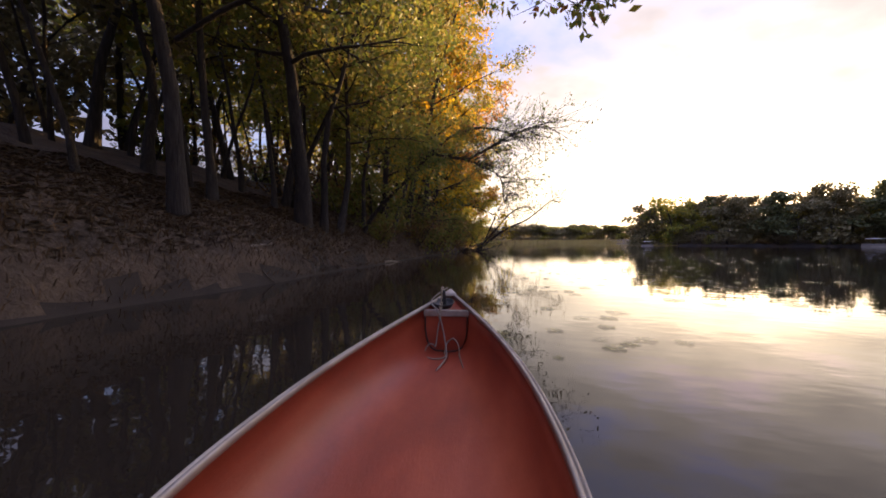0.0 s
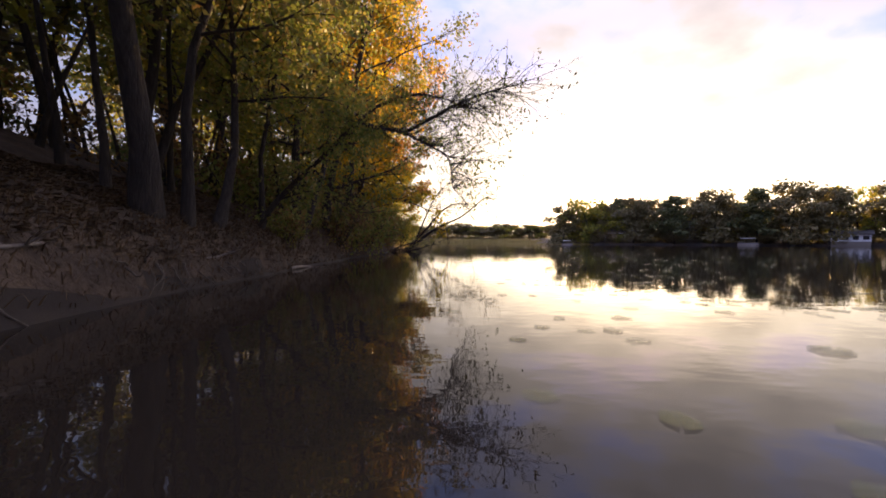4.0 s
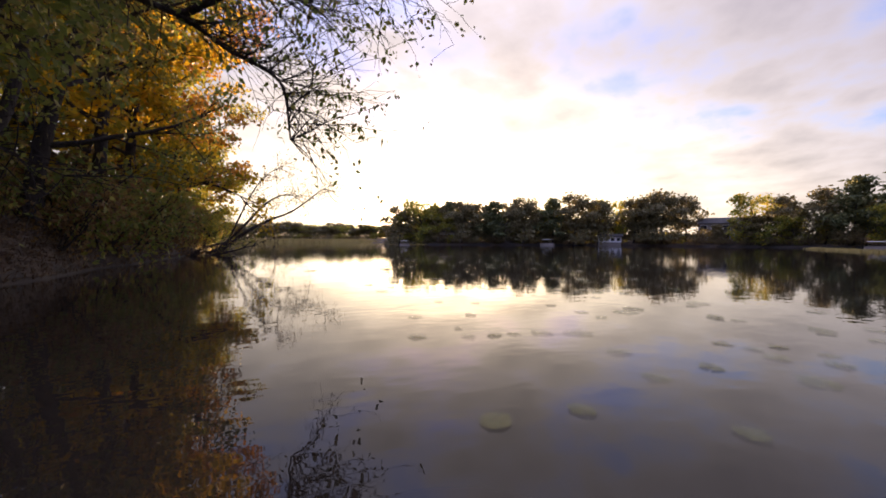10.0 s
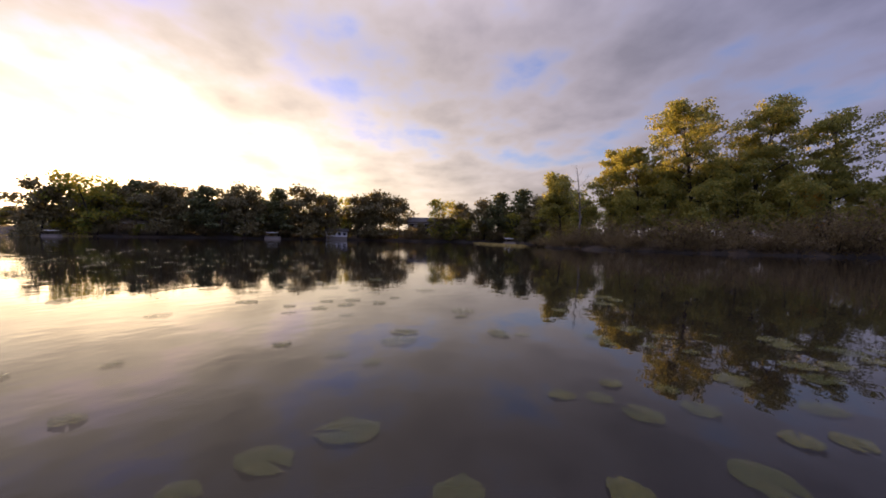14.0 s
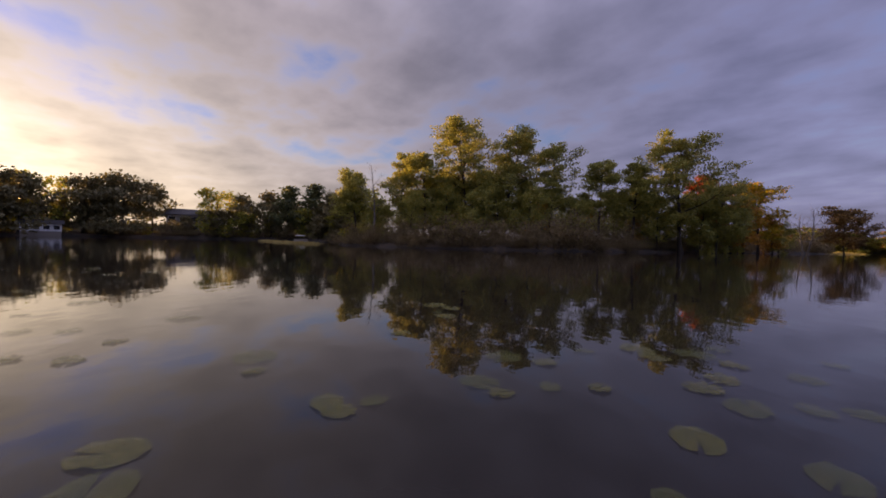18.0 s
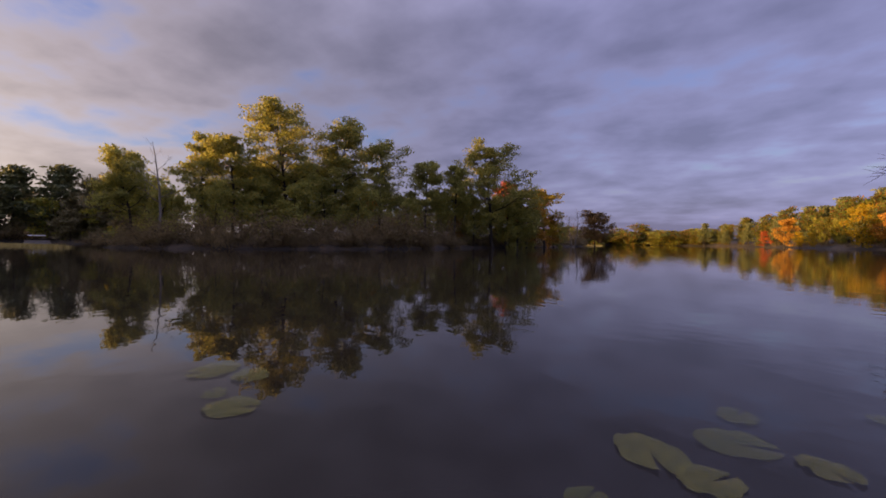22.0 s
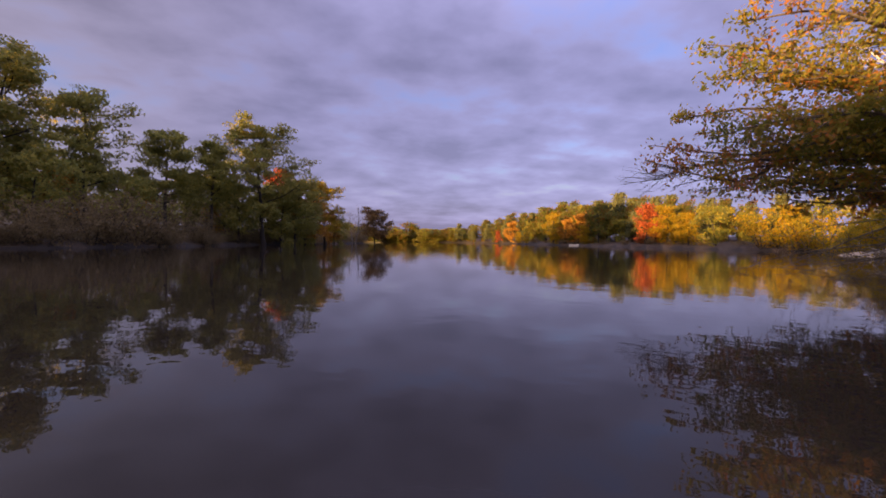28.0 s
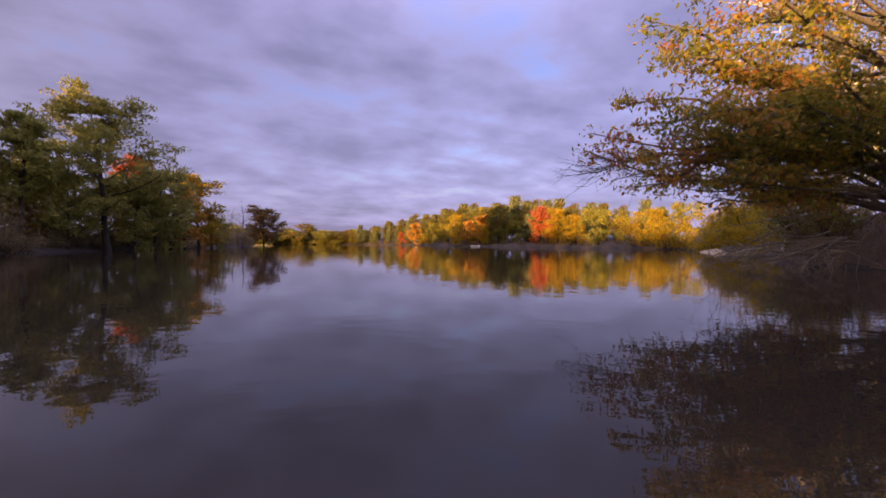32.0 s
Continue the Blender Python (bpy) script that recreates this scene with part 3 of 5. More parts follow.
def build_canoe():
    canoe = new("canoe")
    vo, qo = hull_mesh(0.0)
    vi, qi = hull_mesh(0.009)
    n = len(vo)
    rim = []
    for j in (0, 16):
        for i in range(56):
            rim.append((i * 17 + j, (i + 1) * 17 + j, n + (i + 1) * 17 + j, n + i * 17 + j))
    attach("hull", mesh_np("hull", np.concatenate([vo, vi]), np.concatenate([qo, qi[:, ::-1] + n, np.array(rim)]), HULL, True), canoe, "red plastic hull, scuffed inside")
    # rails: an aluminium angle along each edge
    for side in (-1, 1):
        pts, prof = [], [(-0.015, -0.016), (-0.015, 0.005), (-0.012, 0.008), (-0.003, 0.008), (-0.001, 0.003), (0.002, 0.003), (0.004, 0.008), (0.010, 0.008), (0.013, 0.005), (0.013, -0.020)]
        ys = [1.70 - (1.70 - (STERN + 0.12)) * i / 60 for i in range(61)]
        for y in ys:
            for a, b in prof:
                pts.append((side * (half_width(y) + a * (1 if side > 0 else 1)), y, rail_height(y) + b))
        k = len(prof)
        qs = [(i * k + j, i * k + (j + 1) % k, (i + 1) * k + (j + 1) % k, (i + 1) * k + j) for i in range(60) for j in range(k)]
        attach("gunwale", mesh_np("gunwale", pts, qs, ALUMINIUM), canoe, "scratched aluminium gunwale rail")
    # bow and stern caps
    for y0, y1 in ((1.62, BOW + 0.012), (STERN + 0.2, STERN - 0.015)):
        bm = bmesh.new()
        rows = []
        for i in range(9):
            y = y0 + (y1 - y0) * i / 8
            w = max(0.018, half_width(min(max(y, STERN), BOW)) + 0.016)
            w = w if i < 8 else 0.012
            z = rail_height(min(max(y, STERN), BOW)) + 0.016
            rows.append([bm.verts.new((w * t, y, z + 0.010 * (1 - t * t) - (0.028 if abs(t) == 1 else 0) - (0.02 if i == 8 else 0))) for t in (-1, -0.93, -0.5, 0, 0.5, 0.93, 1)])
        for a, b in zip(rows, rows[1:]):
            for j in range(6):
                bm.faces.new((a[j], a[j + 1], b[j + 1], b[j]))
        low = [bm.verts.new((v.co.x * 0.95, v.co.y, v.co.z - 0.03)) for v in rows[0]]
        for j in range(6):
            bm.faces.new((rows[0][j + 1], rows[0][j], low[j], low[j + 1]))
        bmesh.ops.recalc_face_normals(bm, faces=bm.faces)
        part("deck_cap", bm, ALUMINIUM, canoe, "grey aluminium end cap", True)
    # cross bar near the bow
    w = half_width(1.27) - 0.004
    part("thwart", box(bmesh.new(), (-w, 1.245, 0.318), (w, 1.295, 0.366), 0.006), ALUMINIUM, canoe, "square aluminium cross bar")
    # float tank in the bow: sloping top and rounded front
    bm = bmesh.new()
    rows = []
    for i in range(9):
        y = 1.26 + (1.66 - 1.26) * i / 8
        w = max(0.012, half_width(y) - 0.013)
        rows.append([bm.verts.new((w * t, y, 0.318 + 0.075 * i / 8)) for t in (-1, -0.5, 0, 0.5, 1)])
    for a, b in zip(rows, rows[1:]):
        for j in range(4):
            bm.faces.new((a[j], a[j + 1], b[j + 1], b[j]))
    part("tank_top", bm, HULL, canoe, "faded red top of the bow float tank")
    bm = bmesh.new()
    outline = []
    w = half_width(1.27) - 0.016
    for k in range(15):
        a = math.pi * k / 14
        cx, sz = math.cos(a), math.sin(a)
        outline.append((w * math.copysign(abs(cx) ** 0.55, cx), 0.322 - 0.28 * abs(sz) ** 0.62))
    front = [bm.verts.new((x, 1.262, z)) for x, z in outline]
    back = [bm.verts.new((x * 1.0, 1.282, z)) for x, z in outline]
    bm.faces.new(front)
    for j in range(14):
        bm.faces.new((front[j + 1], front[j], back[j], back[j + 1]))
    bmesh.ops.recalc_face_normals(bm, faces=bm.faces)
    part("tank_front", bm, HULL, canoe, "rounded red front panel of the float tank")
    seam = Tubes()
    seam.add([(x, 1.258, z) for x, z in outline], [0.0055] * 15, 5)
    attach("seam", seam.mesh("seam", SEAM), canoe, "dark seam round the panel")
    return canoe


def build_anchor():
    anchor = new("mushroom_anchor")
    prof = [(0.0, 0.0), (0.045, 0.004), (0.078, 0.022), (0.096, 0.05), (0.100, 0.062), (0.094, 0.064), (0.088, 0.05), (0.06, 0.030), (0.030, 0.026), (0.0, 0.026)]
    n = 28
    v = [(r * math.cos(6.28318 * j / n), r * math.sin(6.28318 * j / n), z) for r, z in prof for j in range(n)]
    q = [(i * n + j, i * n + (j + 1) % n, (i + 1) * n + (j + 1) % n, (i + 1) * n + j) for i in range(len(prof) - 1) for j in range(n)]
    attach("bowl", mesh_np("bowl", v, q, IRON, True), anchor, "round black anchor bowl")
    t = Tubes()
    t.add([(0, 0, 0.02), (0, 0, 0.05), (0, 0.004, 0.12), (0, 0.006, 0.165), (0, 0.006, 0.178)], [0.030, 0.028, 0.024, 0.021, 0.008], 14)
    attach("shank", t.mesh("shank", IRON), anchor, "thick black anchor shank")
    return anchor


def ring_line(c, a, b, r1, r2, n=14):
    return [c + a * r1 * math.cos(2 * math.pi * k / n) + b * r2 * math.sin(2 * math.pi * k / n) for k in range(n + 1)]


CANOE_POSE = pose(-3.762, 4.834, 0.0, 0, 0, 7.19)
canoe = tagged(build_canoe(), "red canoe with worn aluminium rails floating on the lake", "canoe")
canoe.matrix_basis = CANOE_POSE
anchor = tagged(build_anchor(), "black mushroom anchor resting on the canoe's bow tank", "anchor")
anchor.matrix_basis = CANOE_POSE @ pose(-0.036, 1.43, 0.352, 12, 0, 0) @ Matrix.Diagonal((0.9, 0.9, 0.92, 1))
chain = tagged(new("anchor_chain"), "rusty link chain hanging from the anchor shank over the bar", "chain")
chain.matrix_basis = CANOE_POSE
drop = [Vector(p) for p in ((-0.042, 1.400, 0.52), (-0.044, 1.372, 0.495), (-0.045, 1.347, 0.455), (-0.046, 1.325, 0.415), (-0.047, 1.295, 0.385), (-0.049, 1.248, 0.372), (-0.048, 1.237, 0.335), (-0.048, 1.234, 0.30))]
for i in range(13):
    f = i / 13 * 7
    a, b = drop[int(f)], drop[int(f) + 1]
    c = a.lerp(b, f % 1)
    d = (b - a).normalized()
    s = d.cross(Vector((1, 0, 0)) if i % 2 else Vector((0.1, 0.5, 0.8))).normalized()
    t = Tubes()
    t.add(ring_line(c, d, s, 0.017, 0.010), [0.0038] * 15, 5)
    attach("link", t.mesh("link", CHAIN), chain)


def smooth_line(pts, n=8):
    pts = [Vector(p) for p in pts]
    pts = [pts[0] * 2 - pts[1]] + pts + [pts[-1] * 2 - pts[-2]]
    out = []
    for a, b, c, d in zip(pts, pts[1:], pts[2:], pts[3:]):
        for k in range(n):
            t = k / n
            out.append(0.5 * (2 * b + (c - a) * t + (2 * a - 5 * b + 4 * c - d) * t * t + (3 * b - a - 3 * c + d) * t ** 3))
    return out + [pts[-2]]


for label, line in (("thin dark rope led from the bow over the bar", [(-0.02, 1.685, 0.492), (-0.05, 1.600, 0.482), (-0.098, 1.480, 0.452), (-0.128, 1.400, 0.43), (-0.125, 1.335, 0.40), (-0.085, 1.262, 0.382), (-0.045, 1.228, 0.31), (-0.015, 1.195, 0.20), (0.01, 1.13, 0.09), (0.015, 1.05, 0.052), (-0.03, 0.800, 0.046)]),
                    ("tan rope hanging from the chain in loops", [(-0.048, 1.232, 0.30), (-0.062, 1.225, 0.22), (-0.070, 1.210, 0.15), (-0.078, 1.185, 0.10), (-0.095, 1.172, 0.118), (-0.120, 1.170, 0.120), (-0.145, 1.165, 0.095), (-0.150, 1.140, 0.05), (-0.10, 1.05, 0.047),
                                                                  (0.0, 1.08, 0.047), (0.0, 1.15, 0.07), (0.010, 1.18, 0.12), (0.035, 1.19, 0.150), (0.060, 1.195, 0.158), (0.090, 1.18, 0.135), (0.105, 1.165, 0.09), (0.110, 1.13, 0.05), (0.15, 0.85, 0.047)])):
    t = Tubes()
    ln = smooth_line(line)
    t.add(ln, [0.0055] * len(ln), 6)
    rope = tagged(new("rope", t.mesh("rope", ROPE)), label, "rope")
    rope.matrix_basis = CANOE_POSE

# ---- lily pads ----


def lily_pad(seed, r=0.17):
    rng = np.random.default_rng(seed)
    n, rings = 22, 3
    v, q = [(0, 0, 0.003)], []
    notch = 0.13
    for k in range(1, rings + 1):
        for j in range(n):
            a = notch + (2 * math.pi - 2 * notch) * j / (n - 1)
            rr = r * k / rings * (1 + 0.06 * math.sin(2 * a + seed) + 0.04 * math.sin(5 * a + 2 * seed) + (rng.uniform(-0.05, 0.04) if k == rings else 0))
            v.append((rr * math.cos(a) * 1.12, rr * math.sin(a), 0.003 + (0.016 * rng.uniform(0, 1) ** 4 if k == rings else 0.004 * rng.random() ** 2)))
    me = bpy.data.meshes.new("lily_pad")
    faces = [(0, 1 + j, 2 + j) for j in range(n - 1)]
    faces += [(1 + k * n + j, 1 + (k + 1) * n + j, 2 + (k + 1) * n + j, 2 + k * n + j) for k in range(rings - 1) for j in range(n - 1)]
    me.from_pydata(v, [], faces)
    for f in me.polygons:
        f.use_smooth = True
    me.materials.append(SUNK_PAD if seed % 2 else PAD)
    return new("lily_pad", me)


pads = [tagged(lily_pad(i), "floating green-brown lily pad with a notch", "lily pad", "lily pads on the lake") for i in range(4)]
pad_count = [0]


def add_pad(x, y, size, turn=None):
    i = pad_count[0]
    pad_count[0] += 1
    m = pose(x, y, 0.001 + 0.001 * (i % 5), 0, 0, turn if turn is not None else i * 77.0) @ Matrix.Diagonal((size * 0.68, size * 0.68, 1, 1))
    ob = pads[i] if i < 4 else copy_thing(pads[i % 4], m)
    ob.matrix_basis = m


# ---- oak on the bank, its limbs over the water ----


def spreading_oak():
    """Its trunk leans and its limbs reach far out over the water in layers. Coordinates from the foot of the trunk."""
    rng = np.random.default_rng(5)
    root = new("oak_tree")
    tubes, clumps = Tubes(), []
    trunk = smooth_line([(0, 0, -0.5), (0.4, 0.15, 1.2), (1.2, 0.4, 3.0), (1.9, 0.6, 5.0), (2.3, 0.8, 7.2), (2.6, 0.9, 9.4), (2.7, 0.9, 11.2)], 4)
    n = len(trunk)
    tubes.add(trunk, np.r_[0.52, np.linspace(0.40, 0.08, n - 1)], 12)
    # where each limb leaves the trunk, and where its tip hangs
    limbs = [(6, (11.7, 2.5, 4.2)), (7, (11.9, 2.2, 3.75)), (9, (11.0, 3.0, 4.9)), (10, (10.3, 3.7, 5.9)), (12, (10.3, 3.6, 7.0)), (13, (9.7, 4.2, 7.2)), (8, (10.2, 4.1, 3.9)), (11, (8.7, 3.3, 5.6)),
             (5, (10.9, 1.6, 2.8)), (5, (10.2, 0.4, 2.7)), (6, (9.6, -0.8, 3.3)), (8, (8.8, -2.2, 4.4)), (12, (7.0, -2.6, 6.3)), (16, (8.3, 2.6, 8.5)), (18, (6.6, 3.4, 9.8)), (14, (9.0, 0.6, 7.2)), (9, (9.8, 1.2, 4.8)),
             (6, (8.2, 4.6, 3.6)), (7, (6.8, 5.0, 4.6)), (11, (5.6, 5.4, 6.6)), (15, (7.0, 0.2, 8.6)), (17, (5.4, -1.8, 9.2)), (20, (5.0, 1.6, 11.4)), (22, (3.4, 3.0, 12.2)), (13, (2.8, -4.4, 7.6)),
             (10, (4.6, -4.2, 5.2)), (7, (6.6, -3.4, 3.4)), (15, (-2.6, 1.8, 9.0)), (19, (0.2, -2.6, 11.4)), (5, (7.6, 2.2, 2.4)), (8, (8.0, 3.6, 3.6)), (10, (9.0, 2.2, 3.4)), (12, (8.9, 2.0, 6.2))]
    limbs += [(max(5, at - 1), tuple(np.array(tip) * rng.uniform(0.62, 0.9) + rng.normal(size=3) * (0.5, 0.8, 0.45) + (0.3, 0, 0.5))) for at, tip in limbs[::2]]
    for at, tip in limbs:
        st, tip = np.array(trunk[at]), np.array(tip)
        reach = np.linalg.norm(tip - st)
        sag = rng.uniform(0.03, 0.09) * reach
        mid = [st + (tip - st) * f + rng.normal(size=3) * 0.035 * reach + (0, 0, sag * math.sin(math.pi * f)) for f in (0.25, 0.5, 0.75)]
        line = np.array(smooth_line([st, *mid, tip], 4))
        m = len(line)
        r0 = 0.045 + 0.0075 * reach
        tubes.add(line, np.linspace(r0, 0.014, m), 7)
        for j in range(int(reach * 2.6)):
            g = 0.30 + 0.70 * (j + rng.random()) / (reach * 2.6)
            k = min(m - 2, int(g * (m - 1)))
            out = (line[k + 1] - line[k]) / (np.linalg.norm(line[k + 1] - line[k]) + 1e-6)
            d = out + rng.normal(size=3) * (0.75, 0.75, 0.5)
            tw = bend(rng, line[k], d, rng.uniform(0.55, 1.35) * (1.25 - 0.6 * g), 4, 0.18, 0.18)
            tubes.add(tw, np.linspace(0.018, 0.004, 5), 4)
            if at < 6 and rng.random() < 0.5:
                for _ in range(3):
                    t2 = bend(rng, tw[rng.integers(1, 5)], d + rng.normal(size=3) * 0.7, 0.8, 3, 0, 0.2)
                    tubes.add(t2, np.linspace(0.008, 0.003, 4), 3)
                continue
            clumps += [tw[4], tw[3], tw[2]]
        clumps.append(line[-1])
    # a dead limb, its bare twigs fanned over the water
    dead = smooth_line([trunk[4], (4.0, 0.9, 3.1), (8.0, 1.3, 3.6), (9.8, 1.5, 3.6), (11.3, 1.6, 3.1)], 5)
    tubes.add(dead, np.linspace(0.09, 0.012, len(dead)), 6)
    for _ in range(44):
        d = np.array([1.0, 0.05, 0.10]) + rng.normal(size=3) * (0.3, 0.45, 0.32)
        tw = bend(rng, dead[rng.integers(13, len(dead))], d, rng.uniform(0.6, 1.5), 5, 0.0, 0.13)
        tubes.add(tw, np.linspace(0.013, 0.004, 6), 4)
        for _ in range(3):
            t2 = bend(rng, tw[rng.integers(1, 6)], d + rng.normal(size=3) * 0.5, rng.uniform(0.3, 0.7), 3, 0.0, 0.15)
            tubes.add(t2, np.linspace(0.007, 0.003, 4), 3)
    attach("trunk", tubes.mesh("oak_wood", OAK_BARK), root)
    v, q = leaf_quads(rng, clumps, 14, 0.22, 0.076, 0.7, 2.2, 0.6)
    attach("crown", mesh_np("oak_crown", v, q, RUSSET_OAK), root)
    return root


oak = tagged(spreading_oak(), "large spreading oak with green and russet leaves over the water", "tree")
oak.matrix_basis = pose(-8.4, -7.2, 0.25)

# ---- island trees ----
ISLAND_TREES = [("oak", 53.4, 21.9, 11.1, 2.3, LIFTED_GREEN), ("oak", 54.0, 15.7, 14.1, 2.5, LIFTED_OLIVE), ("oak", 54.0, 12.1, 13.9, 2.7, LIFTED_OLIVE),
                ("oak", 54.5, 5.7, 19.4, 4.6, LIFTED_OLIVE), ("oak", 53.4, 0.3, 17.7, 4.2, LIFTED_OLIVE), ("oak", 51.5, -6.1, 16.3, 3.1, LIFTED_GREEN),
                ("oak", 48.8, -12.0, 13.2, 2.1, LIFTED_GREEN), ("oak", 47.2, -15.6, 13.5, 1.9, LIFTED_GREEN), ("oak", 46.8, -22.7, 17.4, 4.5, LIFTED_OLIVE),
                ("oak", 48.0, -28.6, 10.6, 3.2, LIFTED_GREEN), ("maple", 51.5, -30.6, 12.6, 2.4, RED), ("maple", 52.5, -39.5, 12.4, 3.4, YELLOW), ("maple", 53.5, -55.5, 9.3, 2.8, BRUSH)]
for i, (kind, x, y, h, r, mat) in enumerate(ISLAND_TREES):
    look_of = {LIFTED_OLIVE: "olive and yellow", LIFTED_GREEN: "dull green", RED: "dark red", YELLOW: "golden yellow", BRUSH: "brown"}[mat]
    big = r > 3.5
    t = broadleaf(kind + "_tree", 100 + i, h * 0.97 - 0.4, r * 1.08, 0.36 if mat is LIFTED_GREEN else 0.28, 30 if big else 20, 21000 if big else 10000, 0.165, mat, None, None, (0, 0), 0.52, 9, True, False, 0.34)
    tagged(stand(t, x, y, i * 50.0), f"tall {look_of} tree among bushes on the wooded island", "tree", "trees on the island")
island_behind = broadleaf("island_tree", 160, 12, 3.8, 0.12, 20, 4600, 0.27, LIFTED_OLIVE, spread=0.7, twigs=6, flat=0.6)
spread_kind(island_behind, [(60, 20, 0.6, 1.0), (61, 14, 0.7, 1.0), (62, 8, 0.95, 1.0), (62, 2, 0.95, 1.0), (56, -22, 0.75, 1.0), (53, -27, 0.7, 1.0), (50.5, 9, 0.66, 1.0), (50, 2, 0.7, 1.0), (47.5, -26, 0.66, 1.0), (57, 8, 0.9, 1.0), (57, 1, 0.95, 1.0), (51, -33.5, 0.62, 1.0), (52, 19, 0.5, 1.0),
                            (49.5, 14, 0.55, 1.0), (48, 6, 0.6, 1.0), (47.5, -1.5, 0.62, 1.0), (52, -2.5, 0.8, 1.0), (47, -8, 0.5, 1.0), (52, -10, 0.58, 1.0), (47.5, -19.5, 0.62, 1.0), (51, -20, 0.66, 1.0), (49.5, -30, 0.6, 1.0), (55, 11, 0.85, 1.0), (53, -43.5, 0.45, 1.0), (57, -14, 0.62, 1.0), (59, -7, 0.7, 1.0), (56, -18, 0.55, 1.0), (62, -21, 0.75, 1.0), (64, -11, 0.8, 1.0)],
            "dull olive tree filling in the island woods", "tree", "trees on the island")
island_maple = broadleaf("maple_tree", 161, 8, 2.2, 0.08, 12, 1800, 0.24, ORANGE, spread=0.6, twigs=3, flat=0.6)
spread_kind(island_maple, [(51.5, -3.0, 0.8, 1.0), (50.0, -9.5, 0.62, 1.0), (50.5, -18.5, 0.6, 1.0), (52.0, -36.5, 1.0, 1.0), (53.0, -42.5, 0.8, 1.0)], "small orange maple among the island trees", "tree", "maples on the island")
for i, (x, y, h) in enumerate(((50.0, 18.6, 12.4), (53.0, -48.1, 9.7), (54.5, -49.5, 8.5))):
    t = broadleaf("dead_tree", 140 + i, h - 0.8, 2.4, 0.35, 12, 0, 0.2, None, PALE_BARK, 0.17, (0.1, 0.05), None, 5, True, True)
    tagged(stand(t, x, y, i * 70.0), "bare grey dead tree on the island shore", "tree", "bare trees")

bush = shrub("bush", 7, 3.1, 2.2, 1500, 0.145, LIFTED_BUSH, 10)
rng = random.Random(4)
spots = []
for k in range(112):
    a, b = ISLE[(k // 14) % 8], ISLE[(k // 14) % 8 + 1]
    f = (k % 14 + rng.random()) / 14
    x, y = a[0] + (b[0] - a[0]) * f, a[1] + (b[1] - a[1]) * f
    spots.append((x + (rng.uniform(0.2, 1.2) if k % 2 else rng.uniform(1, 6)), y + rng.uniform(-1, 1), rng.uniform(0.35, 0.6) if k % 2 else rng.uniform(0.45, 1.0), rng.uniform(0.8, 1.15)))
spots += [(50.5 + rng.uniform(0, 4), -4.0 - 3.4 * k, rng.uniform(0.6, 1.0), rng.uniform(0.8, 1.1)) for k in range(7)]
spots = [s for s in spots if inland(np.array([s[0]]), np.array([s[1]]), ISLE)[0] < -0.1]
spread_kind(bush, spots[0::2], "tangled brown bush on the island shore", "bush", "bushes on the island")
olive_bush = shrub("bush", 8, 3.7, 2.4, 1500, 0.145, LIFTED_BUSH, 10)
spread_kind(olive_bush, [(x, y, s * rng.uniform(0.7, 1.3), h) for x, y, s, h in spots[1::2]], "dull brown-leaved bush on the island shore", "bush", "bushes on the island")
for k in range(44):
    # low bushes at the foot of the far woods
    line = [(38, 118), (60, 113), (80, 103), (98, 89), (105, 66), (105, 46)] if k < 22 else [(58, -143), (30, -111), (3, -83), (-14, -64), (-25, -53)]
    f = (k % 22 + rng.random()) / 22 * (len(line) - 1)
    (ax, ay), (bx, by) = line[int(f)], line[int(f) + 1]
    x, y = ax + (bx - ax) * (f % 1) + (1.5 if k < 22 else -1.5), ay + (by - ay) * (f % 1) + (1.5 if k < 22 else -1.5)
    if math.hypot(x - 87, y - 96) < 9:
        continue
    m = place(None, x, y, rng.uniform(0, 360), rng.uniform(0.9, 1.4) if k < 22 else rng.uniform(0.35, 0.6), None, 0.8)
    ob = copy_thing(bush, m)
    ob.matrix_basis = m
    tagged(ob, "brown bush at the foot of the shore woods", "bush", "bushes on the far shores")

# ---- far woods ----
WOODS = {"dark": broadleaf("shore_tree", 201, 13, 4.8, 0.10, 13, 3700, 0.40, DULL, spread=1.05, twigs=2, flat=0.7, sides=3), "mixed": broadleaf("shore_tree", 202, 13, 4.6, 0.08, 13, 2000, 0.38, MIXED, spread=0.95, twigs=2, flat=0.7, sides=3),
         "yellow": broadleaf("shore_tree", 203, 12, 4.2, 0.06, 13, 2600, 0.33, YELLOW, spread=0.9, twigs=2, flat=0.7, sides=3), "orange": broadleaf("shore_tree", 204, 12, 4.2, 0.06, 13, 2600, 0.33, ORANGE, spread=0.9, twigs=2, flat=0.7, sides=3),
         "red": broadleaf("shore_tree", 205, 13, 4.4, 0.06, 13, 2600, 0.33, RED, spread=0.9, twigs=2, flat=0.7, sides=3), "green": broadleaf("shore_tree", 207, 13, 4.6, 0.08, 13, 2000, 0.39, OAK_GREEN, spread=0.95, twigs=2, flat=0.7, sides=3), "pine": pine("pine_tree", 206, 16, 4.9, 2100, 0.42, 0.14)}
WOOD_WORDS = {"green": "green and rust-leaved tree", "dark": "dull green leafy tree", "mixed": "olive leafy tree", "yellow": "golden yellow autumn tree", "orange": "orange autumn tree", "red": "bright red autumn maple", "pine": "dark green pine"}


